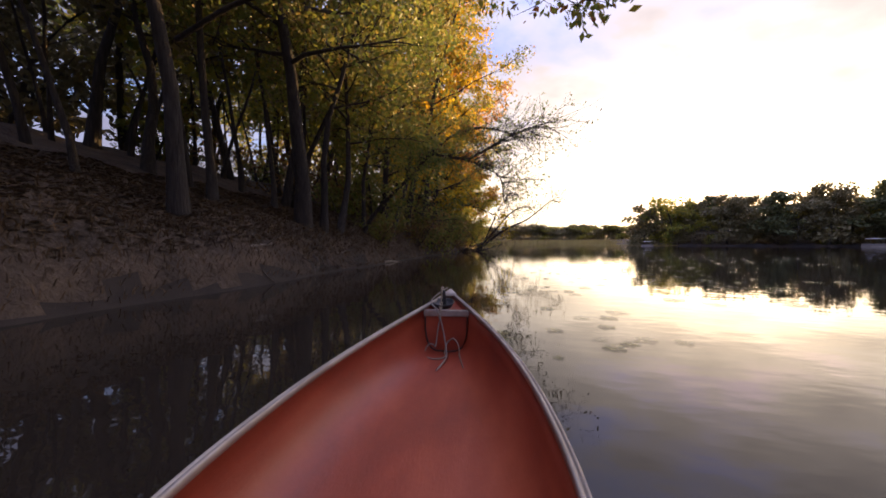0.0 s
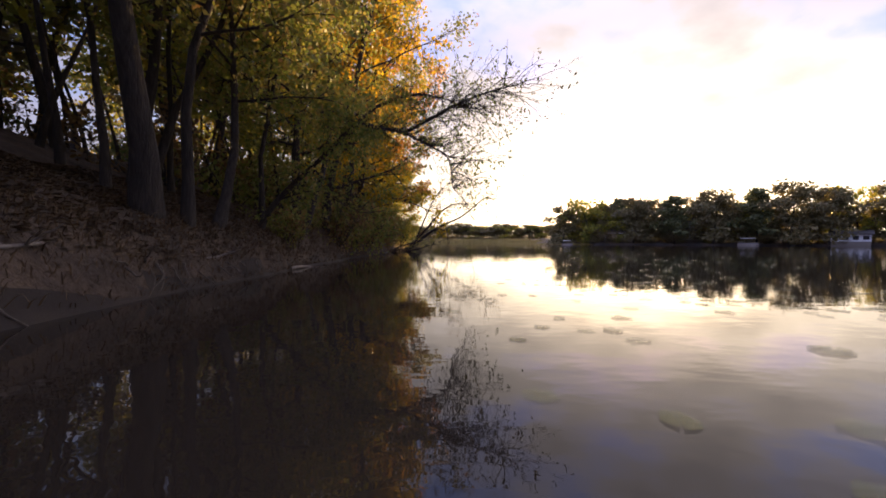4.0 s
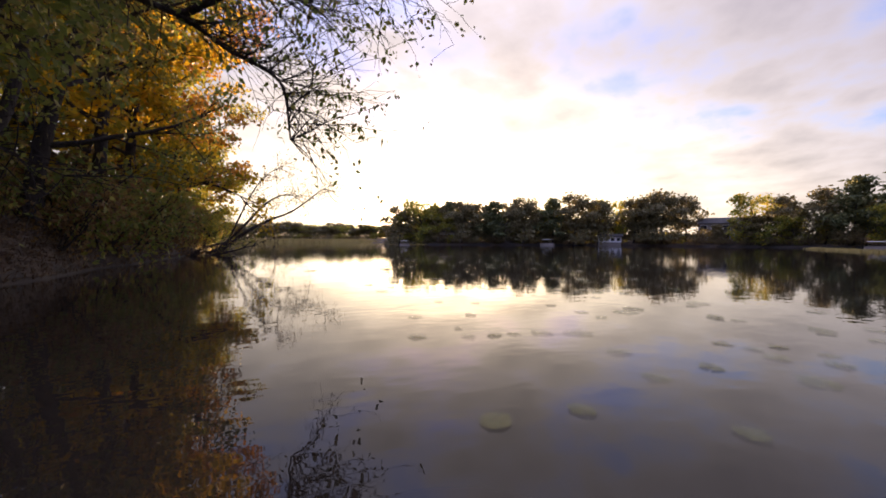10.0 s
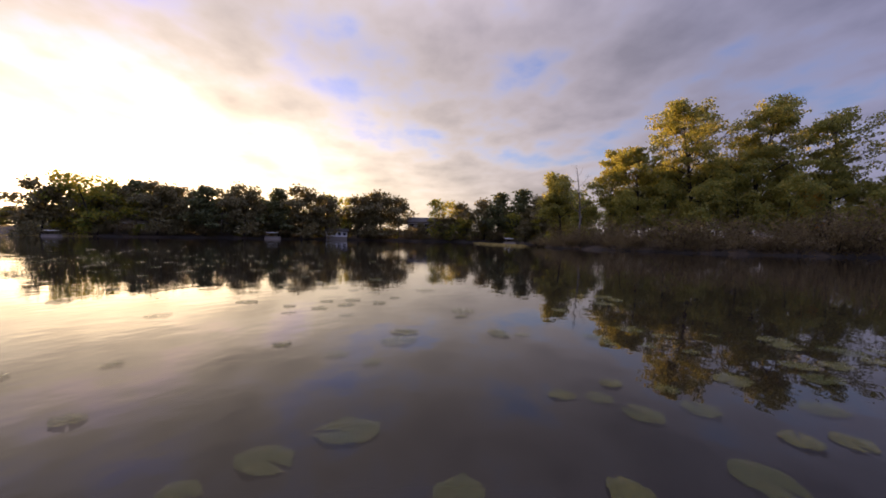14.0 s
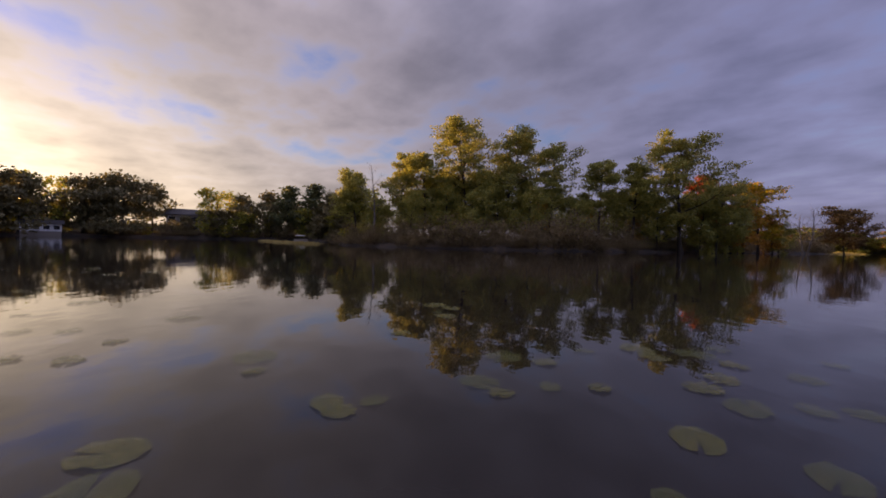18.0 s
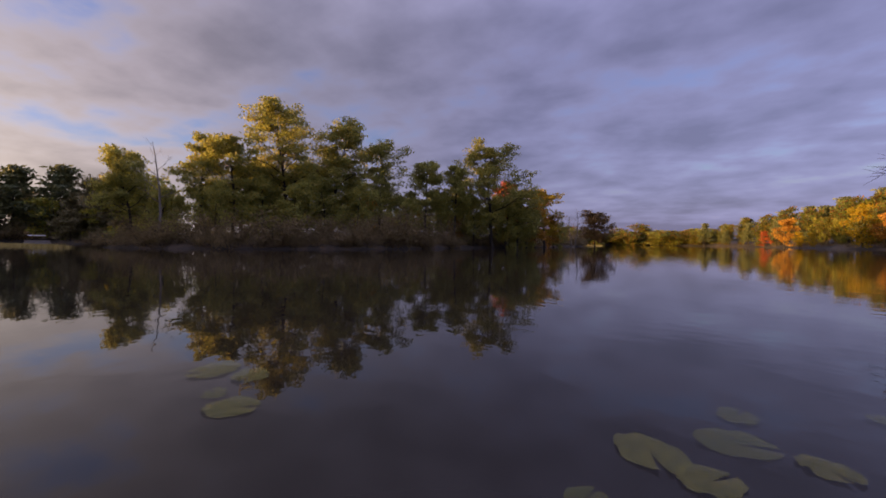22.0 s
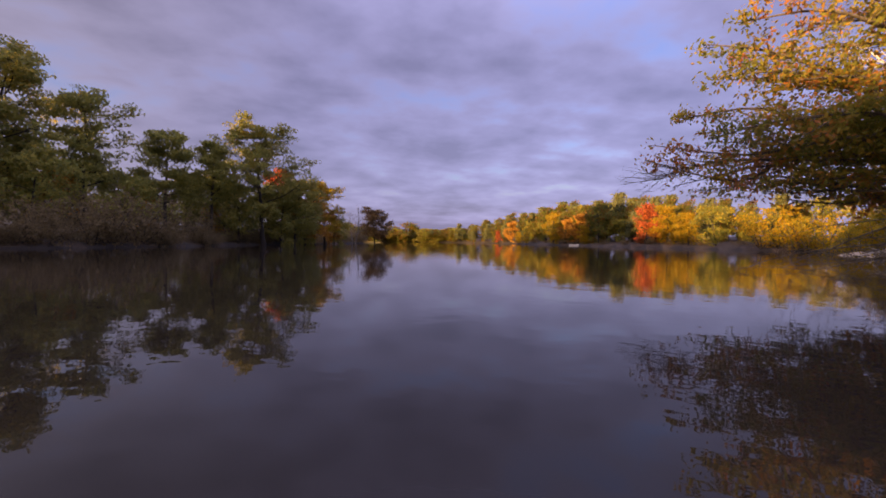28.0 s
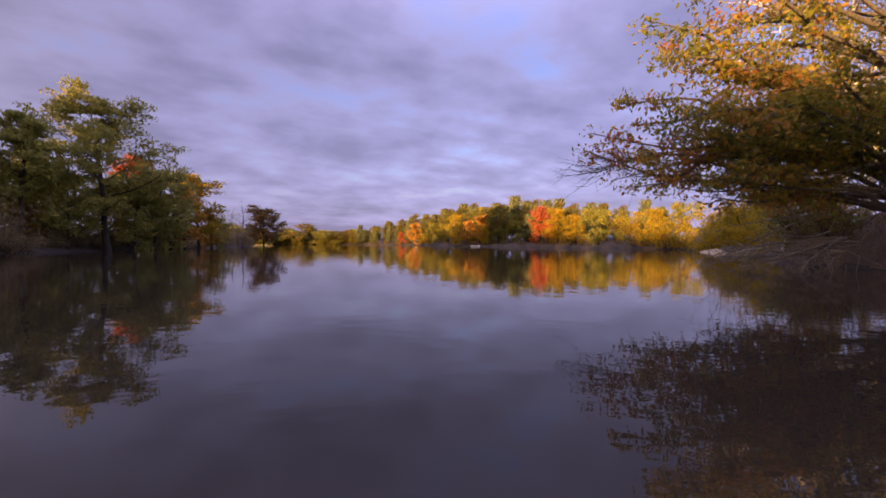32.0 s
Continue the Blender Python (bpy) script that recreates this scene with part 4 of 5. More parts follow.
def woods(kind, spots, where, group):
    proto = WOODS[kind]
    first = not proto.get("used")
    rng = random.Random(hash_name(kind + group))
    for x, y, size, tall in spots:
        m = place(None, x, y, rng.uniform(0, 360), size, None, tall)
        if first:
            ob, first = proto, False
            proto["used"] = 1
        else:
            ob = copy_thing(proto, m)
            if "used" in ob:
                del ob["used"]
        ob.matrix_basis = m
        tagged(ob, f"{WOOD_WORDS[kind]} {where}", "tree", group)


# west shore: x, y, height of the top
WEST = [("mixed", 38, 121, 13.3), ("dark", 30.5, 124, 10.8), ("dark", 49, 117, 12.5), ("pine", 59, 114, 12.7), ("dark", 67, 110, 13.7), ("pine", 75.5, 106, 13.6), ("dark", 80.3, 102, 14.4),
        ("dark", 86, 98, 12.6), ("mixed", 94.5, 99, 13.8), ("dark", 97.5, 94.5, 13.2), ("dark", 99.5, 91.5, 13.6), ("dark", 101, 88, 14.8), ("dark", 106, 84, 13.4), ("mixed", 107, 66, 12.8), ("dark", 110, 62, 11.4), ("dark", 109, 54, 12.2), ("pine", 108, 49, 14.0),
        ("pine", 107, 42, 14.6), ("dark", 103, 35.5, 12.0), ("dark", 96, 30, 12.6), ("mixed", 93, 25, 13.0)]
for kind, x, y, top in WEST:
    ref = 16.0 if kind == "pine" else 13.0
    s = (top * 1.04 + 0.4 - ground_at(x, y)) / ref
    woods(kind, [(x, y, s * 1.30, 0.77) if kind == "pine" else (x, y, s * 1.18, 0.85)], "on the far lake shore", "trees on the far shore")
rng = random.Random(9)
shore = [(30, 135), (38, 118), (60, 113), (80, 103), (98, 90), (105, 66), (105, 44), (93, 36), (100, 24)]
for k in range(96):
    f = k / 96 * (len(shore) - 1)
    (ax, ay), (bx, by) = shore[int(f)], shore[int(f) + 1]
    g = f % 1
    x, y = ax + (bx - ax) * g, ay + (by - ay) * g
    n = Vector((-(by - ay), bx - ax)).normalized()
    back = 2.2 + (k * 7 % 4) * 3.4 + rng.uniform(-1, 1)
    x, y = x + n.x * back, y + n.y * back
    near_gap = abs(math.degrees(math.atan2(x + 4, y - 11)) - 57.0) < 2.6
    s = rng.uniform(0.42, 0.92) if k * 7 % 4 > 1 else rng.uniform(0.32, 0.6)
    woods(("dark", "mixed", "dark", "dark", "mixed", "pine" if k % 4 == 1 else "dark")[k % 6], [(x, y, 0.3 if near_gap else s * 1.25, 0.74)], "on the far lake shore", "trees on the far shore")
# back row added to close gaps and keep the low sun off the oak
for k in range(16):
    woods("dark" if k % 3 else "mixed", [(40 + k * 2.6 + rng.uniform(-1, 1), 128 - k * 1.0 + rng.uniform(-1.5, 1.5), rng.uniform(0.66, 1.0), 1.0)], "on the far lake shore", "trees on the far shore")
# north, beyond the marsh
for k in range(46):
    x = -75 + k * 3.5 + rng.uniform(-1.5, 1.5)
    y = 236 + (k % 2) * 9 + rng.uniform(0, 5)
    woods("dark" if k % 3 else "mixed", [(x, y, rng.uniform(1.2, 1.7), rng.uniform(0.36, 0.5))], "beyond the marsh at the lake's end", "trees beyond the marsh")
# east bank in full sun
EAST = [(77, -151, 11.5), (60, -152, 12.2), (45, -142, 14.0), (34, -134, 14.6), (24, -124, 14.5), (14, -112, 15.2), (6, -103, 12.6), (-1, -97, 13.0), (-9, -90, 12.2), (-18, -84, 11.0), (-24, -74, 9.0)]
kinds = ["pine", "mixed", "green", "pine", "yellow", "green", "green", "pine", "green", "mixed"]
for k in range(124):
    f = k / 124 * (len(EAST) - 1)
    a, b = EAST[int(f)], EAST[int(f) + 1]
    g = f % 1
    x, y, top = (a[i] + (b[i] - a[i]) * g for i in range(3))
    back = (k * 7 % 5) * 2.6 + rng.uniform(-1.2, 1.2)
    x, y = x - 0.72 * back + 4, y - 0.66 * back + 4.4
    kind = kinds[(k * 3 + k // 7) % 10]
    if f < 3 or k * 7 % 5 > 2:
        kind = ("pine", "pine", "green")[k % 3]
    s = (top - 2.2) / (16 if kind == "pine" else 13) * (0.62 + 0.085 * (k * 7 % 5)) * rng.uniform(0.82, 1.2)
    if inland(np.array([x]), np.array([y]), LAKE)[0] < 0.8:
        continue
    woods(kind, [(x, y, s, 1.0)], "on the sunlit far bank", "trees on the sunlit bank")
for kind, x, y, top in (("red", 0.9, -86.5, 9.8), ("orange", -0.9, -86.0, 7.5), ("red", 52.5, -137, 5.2), ("orange", 45.2, -128.8, 9.0), ("yellow", 40.2, -123.5, 4.6), ("yellow", 36.5, -119.5, 4.2), ("yellow", 25.2, -107.5, 9.6),
                        ("orange", 21.6, -106, 8.4), ("orange", 17.2, -100.5, 9.6), ("yellow", 15.4, -98.0, 6.0), ("yellow", -3.0, -82.5, 9.4), ("yellow", -6.2, -77.0, 7.4), ("mixed", -10.0, -73.0, 8.0), ("green", 11.6, -97.0, 11.0),
                        ("yellow", -18.5, -66, 7.5), ("mixed", -22.5, -62, 8.0), ("yellow", -26.5, -57.5, 7.0), ("mixed", -28.5, -51, 8.0), ("yellow", -29.0, -45, 8.5), ("yellow", -27.0, -40, 8.0), ("orange", -24.0, -35.5, 6.5)):
    woods(kind, [(x, y, (top - ground_at(x, y)) / (15.4 if kind == "pine" else 12.6), 1.0)], "on the sunlit far bank", "trees on the sunlit bank")
for k in range(64):
    woods("green" if k % 3 else "mixed", [(78 + k * 1.0, -158 + rng.uniform(-12, 6) + max(0, k - 26) * 1.0, rng.uniform(1.0, 1.5), rng.uniform(0.26, 0.36) if k < 28 else rng.uniform(0.38, 0.5))], "on the low shore behind the island", "trees on the low shore")

# ---- near bank: trees ----
# x, y, height, crown radius, girth, leaves, stems, base of the crown
BANK = [(-10.35, 9.7, 14, 3.4, 0.17, BANK_OAK, 1, 0.36), (-10.2, 13.95, 15, 3.8, 0.23, BANK_OAK, 1, 0.34), (-9.95, 14.75, 13, 3.0, 0.12, BANK_OAK, 1, 0.36), (-9.9, 15.6, 13, 3.4, 0.13, BANK_OAK, 1, 0.34), (-11.6, 11.9, 14, 3.2, 0.12, BANK_OAK, 1, 0.40), (-12.6, 16.4, 15, 3.4, 0.15, BANK_OAK, 2, 0.36), (-12.8, 7.6, 15, 3.4, 0.14, BANK_OAK, 1, 0.42),
        (-10.2, 18.4, 12, 3.0, 0.09, BANK_OAK, 1, 0.30), (-10.9, 6.5, 13, 3.4, 0.14, BANK_OAK, 1, 0.36), (-11.4, 3.2, 14, 3.8, 0.17, BANK_OAK, 1, 0.32),
        (-10.4, 21.5, 16, 4.0, 0.18, BANK_OAK, 2, 0.20), (-10.4, 25.0, 18, 4.4, 0.20, BANK_OAK, 1, 0.12), (-10.4, 29.0, 18, 4.8, 0.22, YELLOW, 1, 0.14), (-10.6, 33.0, 19, 5.0, 0.24, YELLOW, 1, 0.15),
        (-10.6, 37.5, 17, 4.8, 0.22, ORANGE, 1, 0.15), (-10.8, 42.0, 15, 4.6, 0.2, MIXED, 1, 0.06), (-10.8, 46.0, 10, 4.4, 0.2, MIXED, 1, 0.05), (-11.5, 50.0, 8, 4.0, 0.2, MIXED, 1, 0.05),
        (-12.6, 5.0, 14, 3.4, 0.2, BANK_OAK, 1, 0.45), (-9.6, -1.5, 14, 4.4, 0.26, OAK_GREEN, 1, 0.25), (-9.6, -13.5, 17, 4.7, 0.26, YELLOW, 1, 0.12), (-13.5, -17.5, 15, 5.6, 0.24, YELLOW, 1, 0.08),
        (-11.0, -9.2, 18, 6.0, 0.26, YELLOW, 2, 0.15), (-11.6, -4.6, 16, 5.4, 0.24, MIXED, 1, 0.15), (-11.2, -20.5, 13, 4.6, 0.2, YELLOW, 1, 0.06)]
for i, (x, y, h, r, g, mat, stems, low) in enumerate(BANK):
    kind = "oak_tree" if mat in (OAK_GREEN, BANK_OAK) else "maple_tree"
    word = "dark-trunked oak with green and russet leaves" if mat in (OAK_GREEN, BANK_OAK) else ("yellow-leaved maple" if mat is YELLOW else ("orange-leaved maple" if mat is ORANGE else "olive-leaved maple"))
    t = broadleaf(kind, 300 + i, h, r, low, 20, 9500 if y < 20 else (12000 if 28 < y < 40 else 10500), 0.086 if y < 28 else 0.14, mat, BIRCH_BARK if y < -9 else None, g, (0.03 if y > 18 else 0.05, 0.50 if abs(y - 15.6) < 0.1 else 0.02), 0.42, 10 if y < 20 else 7, True, False, 0.55, stems)
    tagged(stand(t, x, y, 0), f"{word} on the leaf-littered bank", "tree", "trees on the near bank")

# woods up the slope
slope = [broadleaf("slope_tree", 340, 15, 3.6, 0.42, 16, 1900, 0.20, DULL, None, 0.20, (0.06, 0.04), twigs=4), broadleaf("slope_tree", 341, 14, 3.4, 0.46, 16, 1900, 0.20, MIXED, None, 0.18, (-0.05, 0.06), twigs=4),
         broadleaf("slope_tree", 342, 14, 3.8, 0.30, 16, 2600, 0.24, MIXED, None, 0.16, (0.1, 0.05), twigs=4), broadleaf("slope_tree", 343, 14, 4.4, 0.08, 18, 1900, 0.32, DULL, None, 0.16, (0.05, 0.05), twigs=4, sides=3)]
rng = random.Random(21)
used = set()     # kinds whose first tree stands
for row, x0 in enumerate((-14.8, -18.0, -22.5, -28.0, -35.0)):
    for k in range(11):
        x, y = x0 + rng.uniform(-1.2, 1.2), 2.5 + k * 5.1 + (row % 2) * 2 + rng.uniform(-1.2, 1.2)
        if y < 22 and row == 0 and k % 2:
            continue
        kind = (k * 5 + row * 2) % 3 if y > 18 else (k + row) % 2
        if row > 2:
            kind = 3 if k % 2 and y < 20 else k % 3
        m = place(None, x, y, rng.uniform(0, 360), rng.uniform(0.85, 1.15), None, rng.uniform(0.9, 1.15))
        ob = slope[kind] if kind not in used else copy_thing(slope[kind], m)
        used.add(kind)
        ob.matrix_basis = m
        tagged(ob, ("dull olive-leaved", "green-leaved", "yellow-green leaved", "low-branched olive")[kind] + " tree among trunks up the wooded slope", "tree", "trees up the slope")


for k in range(7):
    x, y = -24.0 - 3.2 * (k % 3) + rng.uniform(-1, 1), 6.0 + k * 2.6 + rng.uniform(-0.6, 0.6)
    m = place(None, x, y, rng.uniform(0, 360), rng.uniform(0.6, 0.9), None, rng.uniform(0.8, 1.0))
    ob = copy_thing(slope[3], m) if 3 in used else slope[3]
    used.add(3)
    ob.matrix_basis = m
    tagged(ob, "low-branched olive tree at the top of the slope", "tree", "trees up the slope")
thin = broadleaf("slender_tree", 350, 12, 2.2, 0.52, 9, 620, 0.15, DULL, None, 0.075, (0.05, 0.03), twigs=3)
for k in range(44):
    x, y = -11.6 - 11.0 * ((k * 0.618) % 1.0), 5.5 + k * 0.72 + rng.uniform(-0.5, 0.5)
    m = place(None, x, y, rng.uniform(0, 360), rng.uniform(0.8, 1.35), None, rng.uniform(0.85, 1.15))
    ob = thin if k == 0 else copy_thing(thin, m)
    ob.matrix_basis = m
    tagged(ob, "slender dark-trunked tree with few leaves on the slope", "tree", "slender trees on the slope")


# maple that arches over the water, half bare
def arching_tree():
    rng = np.random.default_rng(77)
    root = new("maple_tree")
    tubes, clumps = Tubes(), []
    main = smooth_line([(-0.1, -0.1, -0.5), (0.05, 0.0, 0.35), (0.4, 0.12, 0.95), (1.0, 0.3, 1.65), (1.86, 0.42, 2.48), (2.6, 0.42, 3.22), (3.35, 0.05, 3.06), (4.15, 0.12, 2.92), (4.75, 0.4, 2.68), (5.45, -0.1, 2.15), (5.6, -0.25, 1.25)], 4)
    n = len(main)
    tubes.add(main, np.linspace(0.10, 0.014, n), 8)
    second = smooth_line([main[28], (4.98, -0.6, 3.1), (5.6, -0.75, 3.4), (6.4, -0.95, 3.65), (7.1, -1.05, 3.8)], 4)
    tubes.add(second, np.linspace(0.055, 0.012, len(second)), 6)
    third = smooth_line([main[18], (3.1, 1.1, 4.0), (4.0, 1.25, 4.4), (4.6, 1.1, 4.42), (5.4, 0.9, 4.2), (6.1, 0.7, 3.75)], 4)
    tubes.add(third, np.linspace(0.07, 0.012, len(third)), 6)
    fourth = smooth_line([main[8], (1.3, 0.4, 1.25), (2.1, 0.45, 0.95), (2.8, 0.35, 0.6)], 4)
    tubes.add(fourth, np.linspace(0.03, 0.008, len(fourth)), 6)
    for line, lo, hi, count in ((main, 24, n, 120), (second, 3, len(second), 90), (third, 8, len(third), 60), (fourth, 5, len(fourth), 26)):
        for _ in range(count):
            st = np.array(line[rng.integers(lo, hi)])
            d = np.array([0.9, -0.1, 0.1]) + rng.normal(size=3) * 0.65
            tw = bend(rng, st, d, rng.uniform(0.6, 1.7), 5, -0.1, 0.16)
            tubes.add(tw, np.linspace(0.010, 0.003, 6), 4)
            for _ in range(4):
                t2 = bend(rng, tw[rng.integers(1, 6)], d + rng.normal(size=3) * 0.6, rng.uniform(0.25, 0.7), 3, -0.15, 0.2)
                tubes.add(t2, np.linspace(0.005, 0.002, 4), 3)
                if rng.random() < 0.6:
                    clumps.append(t2[3])
    # the shaded inner limb still keeps its leaves
    leafy = []
    for line, lo, hi, count in ((main, 9, 25, 70), (third, 2, 12, 26)):
        for _ in range(count):
            tw = bend(rng, np.array(line[rng.integers(lo, hi)]), np.array([0.3, -0.2, -0.1]) + rng.normal(size=3) * 0.8, rng.uniform(0.6, 1.5), 5, -0.2, 0.18)
            tubes.add(tw, np.linspace(0.010, 0.003, 6), 4)
            leafy += [tw[5], tw[4], tw[3]]
    attach("trunk", tubes.mesh("arching_wood", BARK), root)
    v, q = leaf_quads(rng, clumps, 3, 0.09, 0.05, 1.0, 1.8, 1.2)
    w, r = leaf_quads(rng, leafy, 11, 0.20, 0.07, 0.8, 1.9, 0.8)
    attach("crown", mesh_np("arching_crown", np.concatenate([v, w]), np.concatenate([q, r + len(v)]), BANK_OAK), root)
    return root


arch = tagged(arching_tree(), "half-bare maple arching low over the water", "tree")
arch.matrix_basis = pose(-9.7, 17.58, 1.16)


# limb fallen into the water at the point
def fallen_limb(seed, length, rise, thick, bark):
    rng = np.random.default_rng(seed)
    root = new("fallen_limb")
    for k in range(3):
        t = Tubes()
        line = bend(rng, (-0.8, k * 0.15, -0.35), (1.0, 0.18 * (k - 1), rise * (1 + 0.35 * (k - 1))), length * (1 - 0.2 * k), 8, -0.1, 0.07)
        t.add(line, np.linspace(thick, 0.010, 9), 6)
        for _ in range(20):
            tw = bend(rng, line[rng.integers(2, 9)], np.array([0.8, 0.1, 0.35 if rise > 0 else -0.1]) + rng.normal(size=3) * 0.6, length * rng.uniform(0.12, 0.3), 4, 0, 0.2)
            t.add(tw, np.linspace(thick * 0.2, 0.005, 5), 4)
            for _ in range(2):
                t2 = bend(rng, tw[rng.integers(1, 5)], np.array([0.7, 0.1, 0.2]) + rng.normal(size=3) * 0.7, length * 0.09, 3, 0, 0.2)
                t.add(t2, np.linspace(0.012, 0.004, 4), 3)
        attach("limb", t.mesh("limb", bark), root)
    return root


for seed, x, y, z, length, rise, turn in ((9, -8.7, 38.0, 0.12, 4.5, 0.5, 8), (11, -4.9, -7.6, 1.5, 6.6, -0.22, 24), (12, -6.0, -9.5, 1.0, 5.0, -0.10, 5)):
    ob = tagged(fallen_limb(seed, length, rise, *((0.12, BARK) if y > 0 else (0.05, PALE_BARK))), "bare grey-brown limb fallen from the bank into the water", "branch", "fallen limbs")
    ob.matrix_basis = pose(x, y, z, 0, 0, turn)


# tree toppled from the bank, its bare limbs forked over the water
def toppled_tree():
    rng = np.random.default_rng(19)
    root = new("toppled_tree")
    tips = []
    for pts, r0, count in (([(-1.6, -0.2, -0.3), (0, 0, 0.08), (2.0, 0.0, 1.6), (3.5, 0.1, 2.5), (5.1, 0.0, 3.2), (6.2, 0.0, 4.0), (7.65, 0.0, 5.2), (8.3, 0.1, 5.1)], 0.17, 26),
                           ([(-1.5, 0.2, -0.2), (0, 0.3, 0.25), (1.8, 0.4, 2.1), (3.2, 0.3, 3.7), (4.3, 0.3, 4.5), (5.3, 0.3, 4.6), (6.1, 0.2, 4.0)], 0.14, 34),
                           ([(0.6, 0.5, 0.6), (1.5, 0.7, 2.8), (2.4, 0.9, 4.8), (3.4, 0.8, 6.2), (4.6, 0.7, 7.0)], 0.09, 34),
                           ([(2.7, 0.0, 2.05), (3.5, -0.2, 2.0), (3.95, -0.3, 1.4), (4.0, -0.3, 0.3)], 0.035, 4)):
        line = smooth_line(pts, 4)
        t = Tubes()
        t.add(line, np.linspace(r0, 0.02, len(line)), 8)
        for _ in range(count):
            st = np.array(line[rng.integers(len(line) // 3, len(line))])
            d = np.array([0.5, 0.0, 0.25]) + rng.normal(size=3) * 0.6
            tw = bend(rng, st, d, rng.uniform(0.9, 2.3), 5, 0.0, 0.18)
            t.add(tw, np.linspace(0.022, 0.006, 6), 4)
            for _ in range(4):
                t2 = bend(rng, tw[rng.integers(1, 6)], d + rng.normal(size=3) * 0.7, rng.uniform(0.3, 0.9), 3, 0.0, 0.2)
                t.add(t2, np.linspace(0.010, 0.004, 4), 3)
                tips.append(t2[3])
        attach("limb", t.mesh("limb", BARK), root)
    v, q = leaf_quads(rng, tips, 4, 0.16, 0.085, 1.0, 1.7, 1.0)
    attach("leaves", mesh_np("toppled_leaves", v, q, BRUSH), root, "few withered brown leaves")
    return root


ob = tagged(toppled_tree(), "half-bare tree toppled from the bank, limbs forked over the water", "tree")
ob.matrix_basis = pose(-8.4, 44.0, 0)

# sandy spit and gold shrubs on the far bank behind the oak
bm = bmesh.new()
rings = [[bm.verts.new((r * 5.2 * math.cos(a), r * 1.7 * math.sin(a) * (1 + 0.15 * math.sin(3 * a)), 0.45 * (1 - r * r) - 0.12)) for a in [k * math.pi / 14 for k in range(28)]] for r in (0.25, 0.5, 0.75, 1.0)]
bm.faces.new(rings[0])
for a, b in zip(rings, rings[1:]):
    for k in range(28):
        bm.faces.new((a[k], a[(k + 1) % 28], b[(k + 1) % 28], b[k]))
bmesh.ops.recalc_face_normals(bm, faces=bm.faces)
me = bpy.data.meshes.new("sand_spit")
bm.to_mesh(me)
bm.free()
me.materials.append(SAND)
me.polygons.foreach_set("use_smooth", [True] * len(me.polygons))
ob = tagged(new("sand_spit", me), "low sandy spit at the foot of the sunlit bank", "sand", kind="structure")
ob.matrix_basis = pose(-16.2, -38.6, 0.10, 0, 0, 52)
gold = shrub("bush", 23, 3.0, 2.0, 2600, 0.13, YELLOW, 9)
spread_kind(gold, [(-15.6, -39.6, 0.8, 1.0), (-17.6, -42.0, 1.1, 1.0), (-19.6, -44.6, 1.25, 1.1), (-17.4, -36.0, 0.7, 1.0), (-21.8, -48.0, 1.3, 1.1), (-23.6, -51.5, 1.5, 1.2), (-20.0, -41.0, 1.4, 1.1), (-23.0, -45.0, 1.8, 1.2), (-18.6, -59.0, 1.4, 1.1), (-15.0, -64.0, 1.5, 1.2)],
            "golden-leaved shrub on the sunlit shore", "bush", "shrubs on the sunlit shore")

# logs stranded at the waterline
for seed, x, y, length, r, turn in ((1, -9.1, 10.3, 1.7, 0.05, 84), (2, -9.2, 14.2, 1.8, 0.05, 80), (3, -9.2, 19.2, 2.2, 0.06, 95)):
    rng_log = np.random.default_rng(seed)
    t = Tubes()
    line = bend(rng_log, (-length / 2, 0, 0), (1, 0, 0), length, 8, 0.0, 0.06)
    t.add(line, np.linspace(r, r * 0.5, 9), 8)
    for _ in range(4):
        tw = bend(rng_log, line[rng_log.integers(2, 8)], rng_log.normal(size=3) * (0.5, 1, 0.4) + (0.4, 0, 0.3), 0.5, 4, 0, 0.15)
        t.add(tw, np.linspace(r * 0.35, 0.006, 5), 5)
    ob = tagged(new("fallen_log", t.mesh("fallen_log", PALE_BARK)), "weathered fallen log lying along the muddy waterline", "log", "logs at the bank")
    ob.matrix_basis = pose(x, y, ground_at(x, y) + r * 0.6, 0, 0, turn)


# brush, grass and roots along the lip of the bank
brush = [shrub("brush", 21, 1.5, 1.1, 1200, 0.07, BRUSH), shrub("brush", 22, 1.9, 1.3, 1200, 0.08, BANK_OAK)]
rng = random.Random(31)
for k in range(54):
    y = 5.5 + k * 0.86 + rng.uniform(-0.3, 0.3)
    if k < 15:
        continue
    x = -9.65 - rng.uniform(0, 0.9)
    m = place(None, x, y, rng.uniform(0, 360), rng.uniform(0.4, 0.7) if k < 22 else rng.uniform(0.8, 1.5), None, 1.0)
    ob = copy_thing(brush[k % 2], m) if k > 1 and brush[k % 2].get("set") else brush[k % 2]
    brush[k % 2]["set"] = 1
    ob.matrix_basis = m
    tagged(ob, "tangled brown and olive brush at the water's edge", "bush", "brush along the bank")
for k in range(26):
    x, y = rng.uniform(-24, -12.5), rng.uniform(18, 48)
    m = place(None, x, y, rng.uniform(0, 360), rng.uniform(1.2, 2.2), None, 1.0)
    ob = copy_thing(brush[k % 2], m)
    ob.matrix_basis = m
    tagged(ob, "olive-brown undergrowth on the wooded slope", "bush", "undergrowth on the slope")
for k in range(11):
    y = -24 + k * 1.3 + rng.uniform(-0.4, 0.4)
    edge = float(np.interp(y, [-25.5, -20, -14, -12.4, -10], [-14.5, -11.2, -7.4, -6.6, -7.2]))
    m = place(None, edge - rng.uniform(0.5, 1.6), y, rng.uniform(0, 360), rng.uniform(0.7, 1.2), None, 1.0)
    ob = copy_thing(brush[k % 2], m)
    ob.matrix_basis = m


